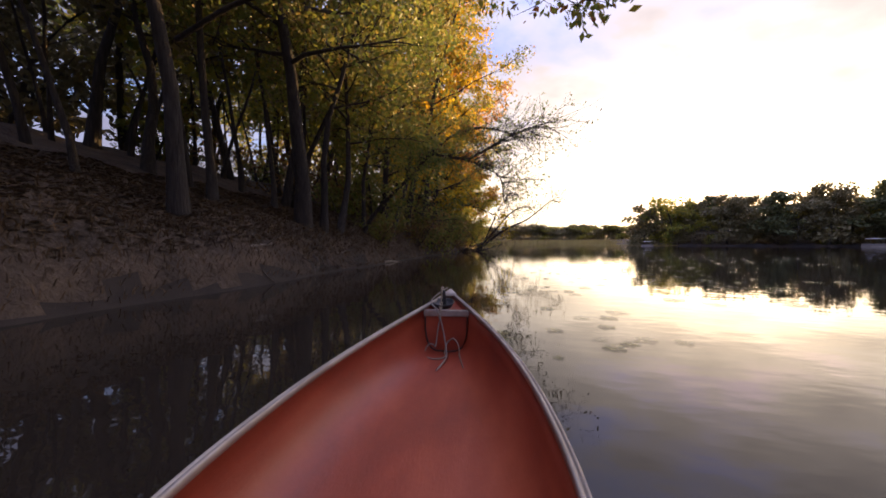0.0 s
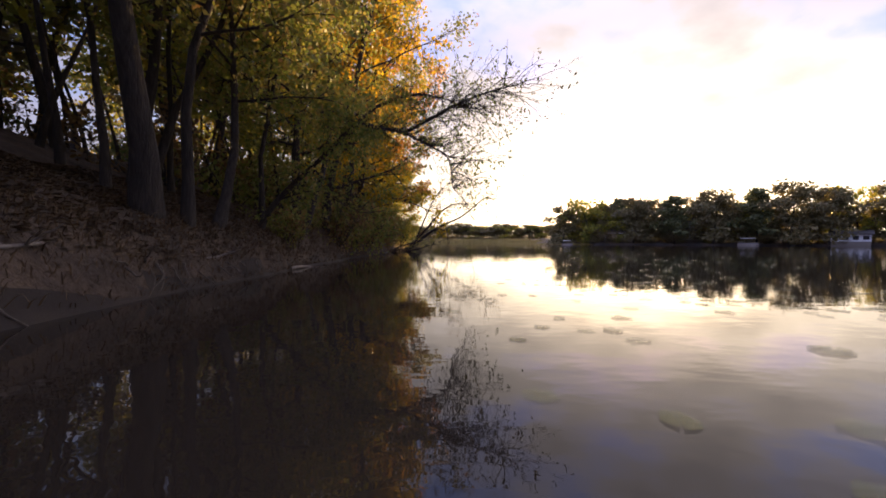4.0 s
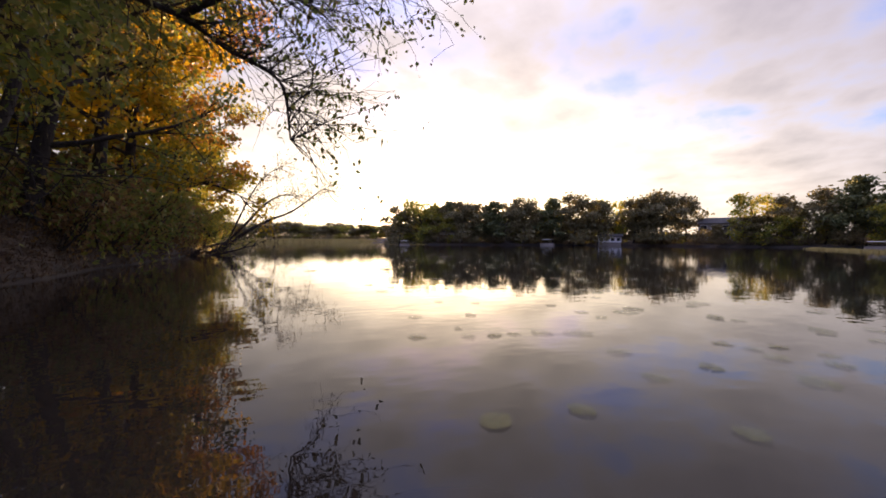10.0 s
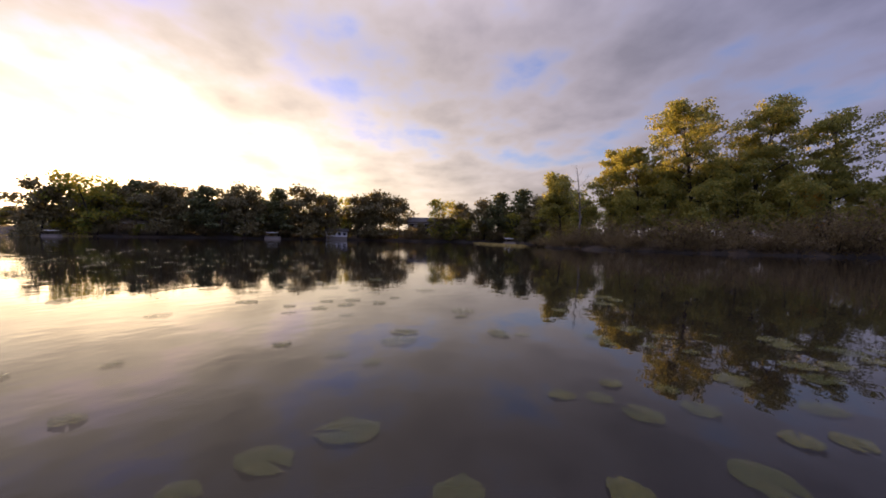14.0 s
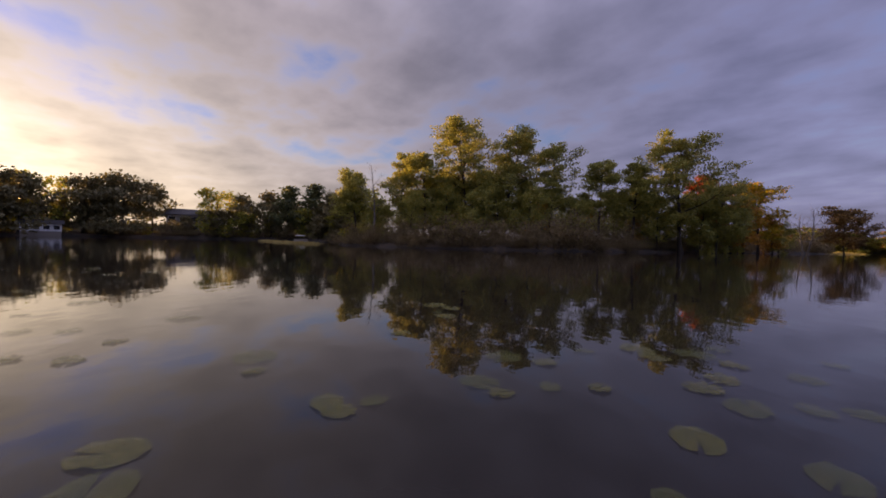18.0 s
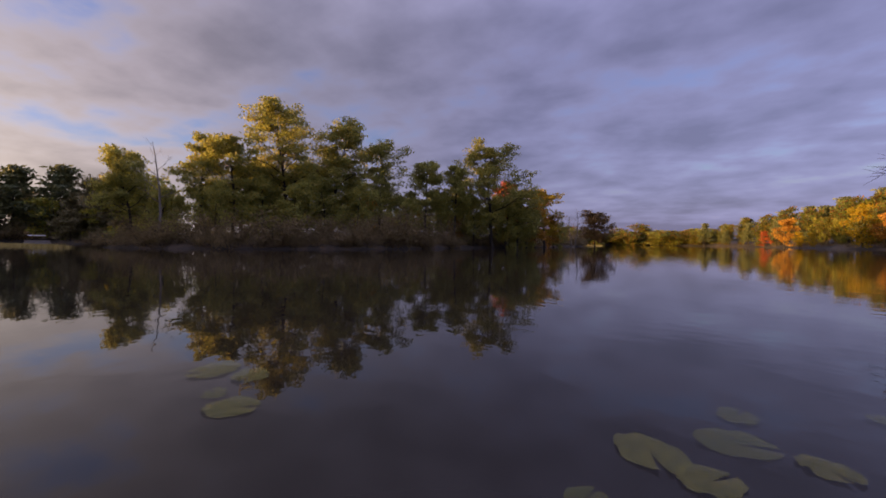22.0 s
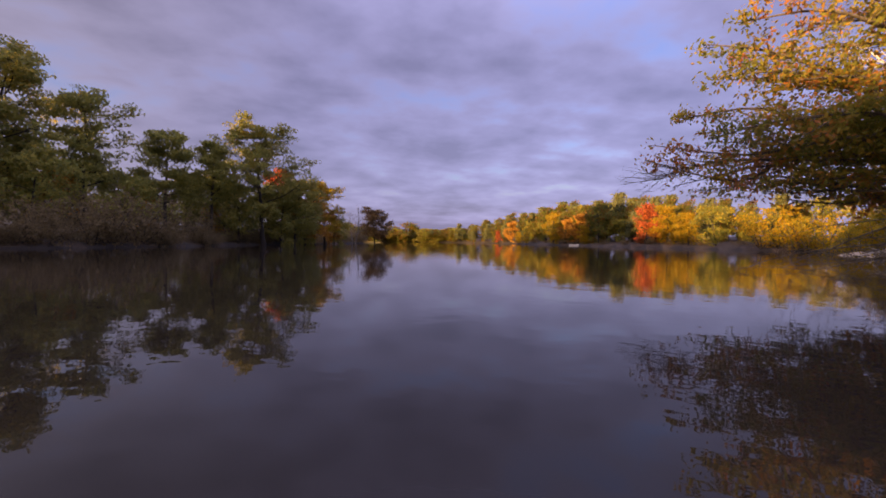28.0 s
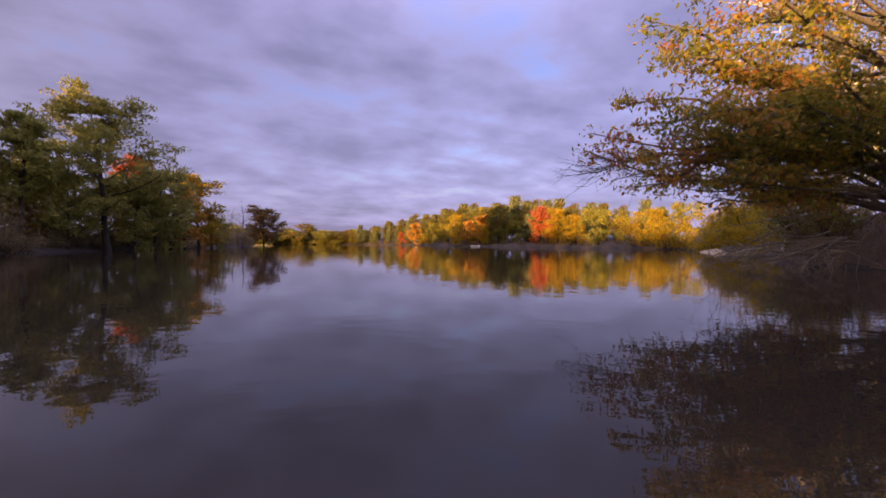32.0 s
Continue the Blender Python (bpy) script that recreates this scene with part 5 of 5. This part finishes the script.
def thicket(seed, count):
    """Bare grey branches fallen and tangled at the foot of the oak."""
    rng = np.random.default_rng(seed)
    t = Tubes()
    for k in range(count):
        line = bend(rng, (rng.uniform(-2.2, 0.5), rng.uniform(-2.0, 1.2), rng.uniform(0.2, 2.2)), (1.0, rng.uniform(-0.7, 0.9), rng.uniform(-0.35, 0.35)), rng.uniform(2.0, 4.6), 7, -0.1, 0.13)
        r0 = rng.uniform(0.012, 0.045)
        t.add(line, np.linspace(r0, r0 * 0.2, 8), 5)
        for _ in range(5):
            tw = bend(rng, line[rng.integers(2, 8)], rng.normal(size=3) + (0.8, 0, 0), rng.uniform(0.5, 1.4), 4, 0, 0.2)
            t.add(tw, np.linspace(r0 * 0.35, 0.003, 5), 4)
    return new("deadwood", t.mesh("deadwood", PALE_BARK))


ob = tagged(thicket(91, 9), "tangle of bare grey branches under the oak", "branch")
ob.matrix_basis = pose(-4.6, -7.4, 0.35, 0, 0, 12)


def grass_on(name, seed, count, xs, ys, size, mat, label, per=1):
    rng = np.random.default_rng(seed)
    x, y = rng.uniform(*xs, count), rng.uniform(*ys, count)
    z = land(x, y)
    ok = z > 0.03
    x, y, z = x[ok], y[ok], z[ok]
    n = len(x)
    h = size * rng.uniform(0.5, 1.3, n)
    a = rng.uniform(0, 6.28, n)
    lean = rng.normal(size=(n, 2)) * 0.45 + (0.25, 0)
    w = 0.006 + 0.006 * rng.random(n)
    p = np.stack([x, y, z - 0.02], -1)
    s = np.stack([np.cos(a) * w, np.sin(a) * w, 0 * w], -1)
    mid = p + np.stack([lean[:, 0] * h * 0.4, lean[:, 1] * h * 0.4, h * 0.6], -1)
    tip = p + np.stack([lean[:, 0] * h, lean[:, 1] * h, h * 0.85], -1)
    v = np.stack([p - s, p + s, mid + s * 0.8, mid - s * 0.8, tip], 1).reshape(-1, 3)
    b = np.arange(n)[:, None] * 5
    q = np.concatenate([b + [0, 1, 2, 3], b + [3, 2, 4, 4]])
    me = bpy.data.meshes.new(name)
    me.from_pydata(v.tolist(), [], [tuple(f[:3]) if f[2] == f[3] else tuple(f) for f in q.tolist()])
    me.materials.append(mat)
    tagged(new(name, me), label, "grass", kind="stuff")


grass_on("bank_grass", 51, 9000, (-10.0, -8.8), (4, 46), 0.17, LITTER, "dry brown grass hanging over the bank")
grass_on("bank_grass", 52, 3500, (-10.0, -4.0), (-22, 2), 0.4, BRUSH, "dry brown grass hanging over the bank")


def litter(name, seed, count, xs, ys):
    rng = np.random.default_rng(seed)
    x, y = rng.uniform(*xs, count), rng.uniform(*ys, count)
    z = land(x, y)
    ok = z > 0.04
    c = np.stack([x[ok], y[ok], z[ok] + 0.025], -1)
    v, q = leaf_quads(rng, c, 1, 0.0, 0.085, 0.1, 1.5, 0.0)
    v = v.reshape(-1, 4, 3)
    mean = v.mean(1, keepdims=True)
    v = mean + (v - mean) * (1, 1, 0.25)
    tagged(new(name, mesh_np(name, v.reshape(-1, 3), q, LITTER)), "fallen brown leaves scattered on the bank", "leaves", kind="stuff")


litter("leaf_litter", 61, 38000, (-14.5, -9.2), (3, 26))
grass_on("bank_grass", 53, 3500, (-13.5, -9.0), (4, 20), 0.14, LITTER, "dead brown grass tufts on the leaf-littered bank")


def roots(seed):
    rng = np.random.default_rng(seed)
    root = new("tree_roots")
    for k in range(6):
        t = Tubes()
        line = bend(rng, (-0.3, (k - 3) * 0.15, 0.45), (0.75, rng.uniform(-1.4, 1.4), -0.25), rng.uniform(0.6, 1.3), 6, -0.7, 0.3)
        t.add(line, np.linspace(0.024, 0.006, 7), 5)
        attach("root", t.mesh("root", OAK_BARK), root)
    return root


for i, (x, y) in enumerate(((-9.0, 12.7), (-9.05, 13.6), (-8.95, 10.4), (-9.1, 16.3), (-9.1, 15.0))):
    ob = tagged(roots(70 + i), "exposed tree roots at the undercut bank", "roots", "roots at the bank")
    ob.matrix_basis = pose(x, y, 0.05)

# twig with leaves reaching overhead from the bank
t = Tubes()
rng_np = np.random.default_rng(15)
line = smooth_line([(-10.6, 9.9, 5.2), (-8.6, 9.6, 5.6), (-6.2, 9.4, 5.5), (-4.4, 9.3, 5.1), (-3.2, 9.2, 4.7), (-2.4, 9.1, 4.45)], 4)
t.add(line, np.linspace(0.06, 0.008, len(line)), 6)
tips = []
for k in range(26):
    st = np.array(line[int(rng_np.integers(6, len(line)))])
    tw = bend(rng_np, st, rng_np.normal(size=3) * (0.7, 0.7, 0.4) + (0.5, 0, -0.1), 0.6, 3, 0, 0.2)
    t.add(tw, np.linspace(0.008, 0.003, 4), 4)
    tips += [tw[3], tw[2]]
bough = tagged(new("oak_bough"), "oak bough with yellow-green leaves hanging over the water", "branch")
attach("wood", t.mesh("bough_wood", BARK), bough)
v, q = leaf_quads(rng_np, tips, 6, 0.13, 0.075, 0.6, 1.9, 0.8)
attach("leaves", mesh_np("bough_leaves", v, q, OAK_GREEN), bough)

# ---- lily pads in place ----
PADS_A = [(-2.40, 6.80, 0.7), (-1.92, 6.94, 0.7), (-2.47, 7.46, 0.7), (-2.66, 7.89, 0.7), (-2.34, 7.98, 0.8), (-2.47, 9.98, 0.9), (-3.55, 10.01, 0.7), (-2.81, 10.35, 0.7), (-2.53, 10.37, 0.8), (1.15, 10.39, 0.7), (-3.21, 10.51, 0.7), (0.87, 10.95, 0.9), (-2.90, 10.95, 0.6), (1.57, 10.99, 0.8), (-2.16, 11.00, 0.9), (0.36, 11.18, 0.7), (1.17, 11.21, 0.8), (-4.12, 11.36, 0.7), (-0.68, 11.39, 0.9), (0.41, 11.42, 0.7), (0.89, 11.55, 0.9), (-1.76, 11.63, 0.8), (1.37, 11.71, 0.9), (0.46, 11.77, 1.0), (0.74, 11.81, 0.9), (-0.16, 11.98, 0.9), (-0.56, 12.02, 0.7), (1.54, 12.20, 0.6), (-0.66, 12.23, 0.7), (-2.27, 12.26, 0.6)]
PADS_B = [(0.15, 12.32, 1.0), (-1.10, 12.47, 1.0), (0.76, 12.48, 0.6), (-0.49, 12.59, 0.8), (1.25, 12.65, 0.7), (-0.25, 12.73, 0.6), (-2.81, 12.77, 0.6), (0.79, 12.78, 0.6), (-3.30, 12.85, 0.7), (1.39, 12.93, 1.1), (-1.43, 12.93, 0.7), (-1.99, 12.95, 0.7), (-0.32, 13.04, 0.6), (-0.60, 13.09, 0.6), (3.44, 13.13, 1.0), (0.88, 13.21, 1.0), (-0.66, 13.29, 0.6), (3.22, 13.33, 0.6), (3.68, 13.34, 1.3), (-1.73, 13.47, 0.8), (2.14, 13.75, 0.8), (0.62, 13.85, 0.6), (0.49, 14.02, 0.7), (-1.57, 14.10, 1.1), (0.60, 14.10, 0.8), (-2.17, 14.33, 0.6), (-2.38, 14.35, 0.6), (-2.64, 14.40, 0.6), (-3.09, 14.58, 0.7), (-0.73, 14.60, 0.6)]
PADS_C = [(1.10, 14.69, 0.6), (1.42, 14.81, 1.4), (0.14, 14.87, 1.1), (-0.72, 14.93, 0.7), (-2.12, 15.32, 0.6), (-2.79, 15.45, 0.7), (-0.72, 15.52, 0.7), (0.47, 15.86, 0.7), (1.33, 16.02, 0.8), (2.77, 16.08, 1.3), (1.83, 16.09, 0.7), (-1.63, 16.10, 0.6), (0.98, 16.30, 0.9), (-2.09, 16.40, 0.6), (0.62, 16.42, 0.8), (0.23, 16.52, 0.7), (1.05, 16.71, 0.7), (2.17, 16.74, 0.8), (0.53, 16.84, 0.7), (-2.56, 17.87, 0.9), (1.68, 18.13, 0.7), (-2.26, 18.39, 0.7), (-2.56, 18.95, 0.7), (-1.87, 19.38, 0.7)]
PADS_D = [(-3.55, 6.94, 0.8), (-3.5, 6.73, 0.7), (-3.02, 7.18, 0.7), (-2.64, 6.88, 0.5), (-2.57, 6.63, 0.8), (-2.23, 6.96, 0.8), (-3.06, 6.25, 0.4), (-3.65, 8.74, 0.8), (-3.02, 8.45, 0.8), (-2.16, 8.35, 1.1), (-1.04, 9.7, 1.3), (-0.62, 9.39, 1.3), (0.46, 9.51, 1.3), (-1.9, 14.24, 0.9), (-2.58, 14.73, 0.3), (-0.71, 12.87, 0.8), (1.6, 11.71, 1.2), (1.45, 11.31, 1.2), (0.7, 13.11, 0.6), (-0.15, 14.74, 1.3), (1.33, 16.48, 0.9), (2.13, 17.14, 0.8), (2.97, 13.25, 1.1)]
for spot in (PADS_A + PADS_B + PADS_C + PADS_D):
    add_pad(*spot)
rng = random.Random(12)
for k in range(120):
    x, y = rng.uniform(-4, 16), rng.uniform(17, 44)
    if rng.random() < 0.5:
        x, y = 4 + rng.gauss(0, 3.5), 31 + rng.gauss(0, 4)
    add_pad(x, y, rng.uniform(0.8, 1.6))
for k in range(80):
    f = rng.random()
    add_pad(1.0 + 6.5 * f + rng.gauss(0, 1.6), 17.0 + 11 * rng.random() + 3 * f, rng.uniform(0.6, 1.2))

# ---- houses, boats and docks across the lake ----
SIDING = plain("white_siding", ((0.3, (0.66, 0.65, 0.62)), (0.7, (0.80, 0.79, 0.76))), 1.0, 0.7, 0, 0.2, 0.01, (0.2, 0.2, 6.0), 4.0)
GREY_SIDING = plain("grey_siding", ((0.3, (0.20, 0.17, 0.14)), (0.7, (0.30, 0.26, 0.21))), 1.0, 0.8, 0, 0.2, 0.01, (0.2, 0.2, 6.0), 4.0)
ROOF = plain("dark_shingles", ((0.3, (0.04, 0.036, 0.034)), (0.7, (0.085, 0.075, 0.07))), 2.0, 0.9, 0, 0.5, 0.02)
GLASS = plain("window_glass", ((0.3, (0.02, 0.022, 0.026)), (0.7, (0.03, 0.032, 0.036))), 2.0, 0.08)
WOOD = plain("weathered_boards", ((0.3, (0.16, 0.13, 0.10)), (0.7, (0.28, 0.24, 0.19))), 2.0, 0.85, 0, 0.4, 0.01, (6, 0.5, 0.5))


def house(name, wide, deep, tall, roof_h, wall_mat, rows, cols):
    h = new(name)
    bm = bmesh.new()
    box(bm, (-wide / 2, 0, 0.0), (wide / 2, deep, tall))
    part("wall", bm, wall_mat, h)
    part("foundation", box(bmesh.new(), (-wide / 2 + 0.05, 0.05, -3.0), (wide / 2 - 0.05, deep - 0.05, 0.0)), WOOD, h, "weathered board skirting")
    bm = bmesh.new()
    e = 0.45
    prof = [(-e, tall - 0.1), (deep / 2, tall + roof_h), (deep + e, tall - 0.1), (deep + e, tall + 0.08), (deep / 2, tall + roof_h + 0.22), (-e, tall + 0.08)]
    a = [bm.verts.new((-wide / 2 - e, y, z)) for y, z in prof]
    b = [bm.verts.new((wide / 2 + e, y, z)) for y, z in prof]
    for i in range(6):
        bm.faces.new((a[i], a[(i + 1) % 6], b[(i + 1) % 6], b[i]))
    bm.faces.new(a)
    bm.faces.new(b[::-1])
    for x in (-wide / 2 + 0.05, wide / 2 - 0.05):
        g = [bm.verts.new((x, y, z)) for y, z in ((0, tall - 0.05), (deep / 2, tall + roof_h - 0.02), (deep, tall - 0.05))]
        bm.faces.new(g)
    bmesh.ops.recalc_face_normals(bm, faces=bm.faces)
    part("roof", bm, ROOF, h, "dark shingled roof")
    for r in range(rows):
        for c in range(cols):
            x = -wide / 2 + wide * (c + 0.5) / cols
            z = tall * (r + 0.52) / rows
            w, k = wide / cols * 0.30, tall / rows * 0.26
            f = part("window", box(bmesh.new(), (x - w - 0.08, -0.06, z - k - 0.08), (x + w + 0.08, -0.003, z + k + 0.08)), SIDING, h, "white window frame")
            part("pane", box(bmesh.new(), (x - w, -0.085, z - k), (x + w, -0.063, z + k)), GLASS, f, "dark glass pane")
    return h


def facing(x, y, z=None, turn=0.0):
    """A pose whose -y side looks back towards the middle of the lake."""
    a = math.degrees(math.atan2(x + 2, y - 11))
    return pose(x, y, ground_at(x, y) + 0.2 if z is None else z, 0, 0, -a + turn)


for made, label, m in ((house("boathouse", 6.4, 4.5, 1.7, 0.7, SIDING, 1, 4), "white boathouse with dark windows at the lake shore", facing(88.0, 95.0, 1.0)),
                       (house("house", 7.5, 7, 4.6, 2.0, GREY_SIDING, 2, 3), "grey gabled house among the shore trees", facing(63, 115)),
                       (house("house", 9.0, 7, 3.0, 1.6, GREY_SIDING, 1, 3), "low grey house among the shore trees", facing(46, 119)),
                       (house("house", 13.0, 8, 5.0, 1.6, GREY_SIDING, 2, 5), "long two-storey house with a dark roof above the shore", facing(110, 75))):
    made.matrix_basis = m
    tagged(made, label, "house")


def pontoon(name):
    b = new(name)
    for x in (-0.9, 0.9):
        t = Tubes()
        t.add([(x, -2.6, 0.25), (x, -2.2, 0.16), (x, 0, 0.15), (x, 2.4, 0.15), (x, 2.5, 0.15)], [0.05, 0.28, 0.3, 0.3, 0.05], 10)
        attach("float", t.mesh("float", ALUMINIUM), b)
    part("deck", box(bmesh.new(), (-1.2, -2.4, 0.42), (1.2, 2.4, 0.52), 0.02), WOOD, b)
    for x in (-1.17, 1.17):
        part("railing", box(bmesh.new(), (x - 0.02, -2.3, 0.52), (x + 0.02, 2.3, 0.95), 0.01), GREY_SIDING, b, "grey side panel")
    for x in (-1.1, 1.1):
        for y in (-1.2, 1.4):
            t = Tubes()
            t.add([(x, y, 1.1), (x, y, 1.7), (x, y, 2.25)], [0.025] * 3, 6)
            attach("pole", t.mesh("pole", ALUMINIUM), b)
    bm = bmesh.new()
    rows = [[bm.verts.new((x, y, 2.25 + 0.18 * (1 - (x / 1.3) ** 2))) for x in (-1.3, -0.7, 0, 0.7, 1.3)] for y in (-1.6, 1.8)]
    for j in range(4):
        bm.faces.new((rows[0][j], rows[0][j + 1], rows[1][j + 1], rows[1][j]))
    bmesh.ops.solidify(bm, geom=bm.faces[:], thickness=0.05)
    part("canopy", bm, SIDING, b, "pale canvas canopy")
    return b


for x, y, turn, size in ((71, 103.0, 70, 0.8), (26, 104, 60, 0.5), (88, 39.5, 80, 0.6)):
    ob = tagged(pontoon("pontoon_boat"), "pale pontoon boat with a canopy moored at the shore", "boat", "moored boats")
    ob.matrix_basis = facing(x, y, -0.05, turn) @ Matrix.Diagonal((size, size, size, 1))


def rowboat():
    b = new("rowboat")
    v, q = hull_mesh(0.0)
    v = v * (1.6, 0.9, 0.8)
    attach("hull", mesh_np("rowboat_hull", v, q, SIDING, True), b)
    for y in (-1.4, 0.2):
        part("bench", box(bmesh.new(), (-0.55, y - 0.12, 0.16), (0.55, y + 0.12, 0.20), 0.01), WOOD, b)
    return b


ob = tagged(rowboat(), "white rowboat lying at the sunlit bank", "boat", "moored boats")
ob.matrix_basis = pose(17.5, -95.5, 0.05, 0, 0, 50)
ob = new("mooring_post")
t = Tubes()
t.add([(0, 0, -1.2), (0, 0, 1), (0, 0, 3.4)], [0.07, 0.07, 0.06], 10)
attach("pole", t.mesh("post", SIDING), ob)
tagged(ob, "white post standing in the shallows by the sunlit bank", "post")
ob.matrix_basis = pose(-3.4, -82.0, 0)


def reeds(name, seed, count, line, size, wide):
    rng = np.random.default_rng(seed)
    k = rng.integers(0, len(line) - 1, count)
    f = rng.random(count)[:, None]
    pts = np.array(line, float)
    p = pts[k] * (1 - f) + pts[k + 1] * f + rng.normal(size=(count, 2)) * wide
    h = size * rng.uniform(0.6, 1.2, count)
    c = np.stack([p[:, 0], p[:, 1], h * 0.5 - 0.05], -1)
    s = np.stack([np.full(count, 0.05 * size), rng.normal(size=count) * 0.02, 0 * h], -1)
    up = np.stack([rng.normal(size=count) * 0.15 * size, rng.normal(size=count) * 0.1 * size, h * 0.5], -1)
    v = np.stack([c - up - s, c - up + s, c + up + s * 0.3, c + up - s * 0.3], 1).reshape(-1, 3)
    tagged(new(name, mesh_np(name, v, np.arange(count * 4).reshape(-1, 4), REED)), "pale dry reeds and reed-like pale strips in the shallows", "reeds", kind="stuff")


reeds("reeds", 81, 5000, [(-58, 148), (-20, 208), (20, 221), (36, 187)], 2.0, 3.0)
# low reed strips put in for the bright line along the water
reeds("reeds", 84, 1500, [(16, 150), (26, 132), (36, 116)], 0.4, 0.8)
reeds("reeds", 82, 2600, [(80, 45), (66, 36), (52, 27)], 0.35, 0.5)
reeds("reeds", 83, 1500, [(62, -64), (74, -84), (92, -100)], 0.35, 0.7)
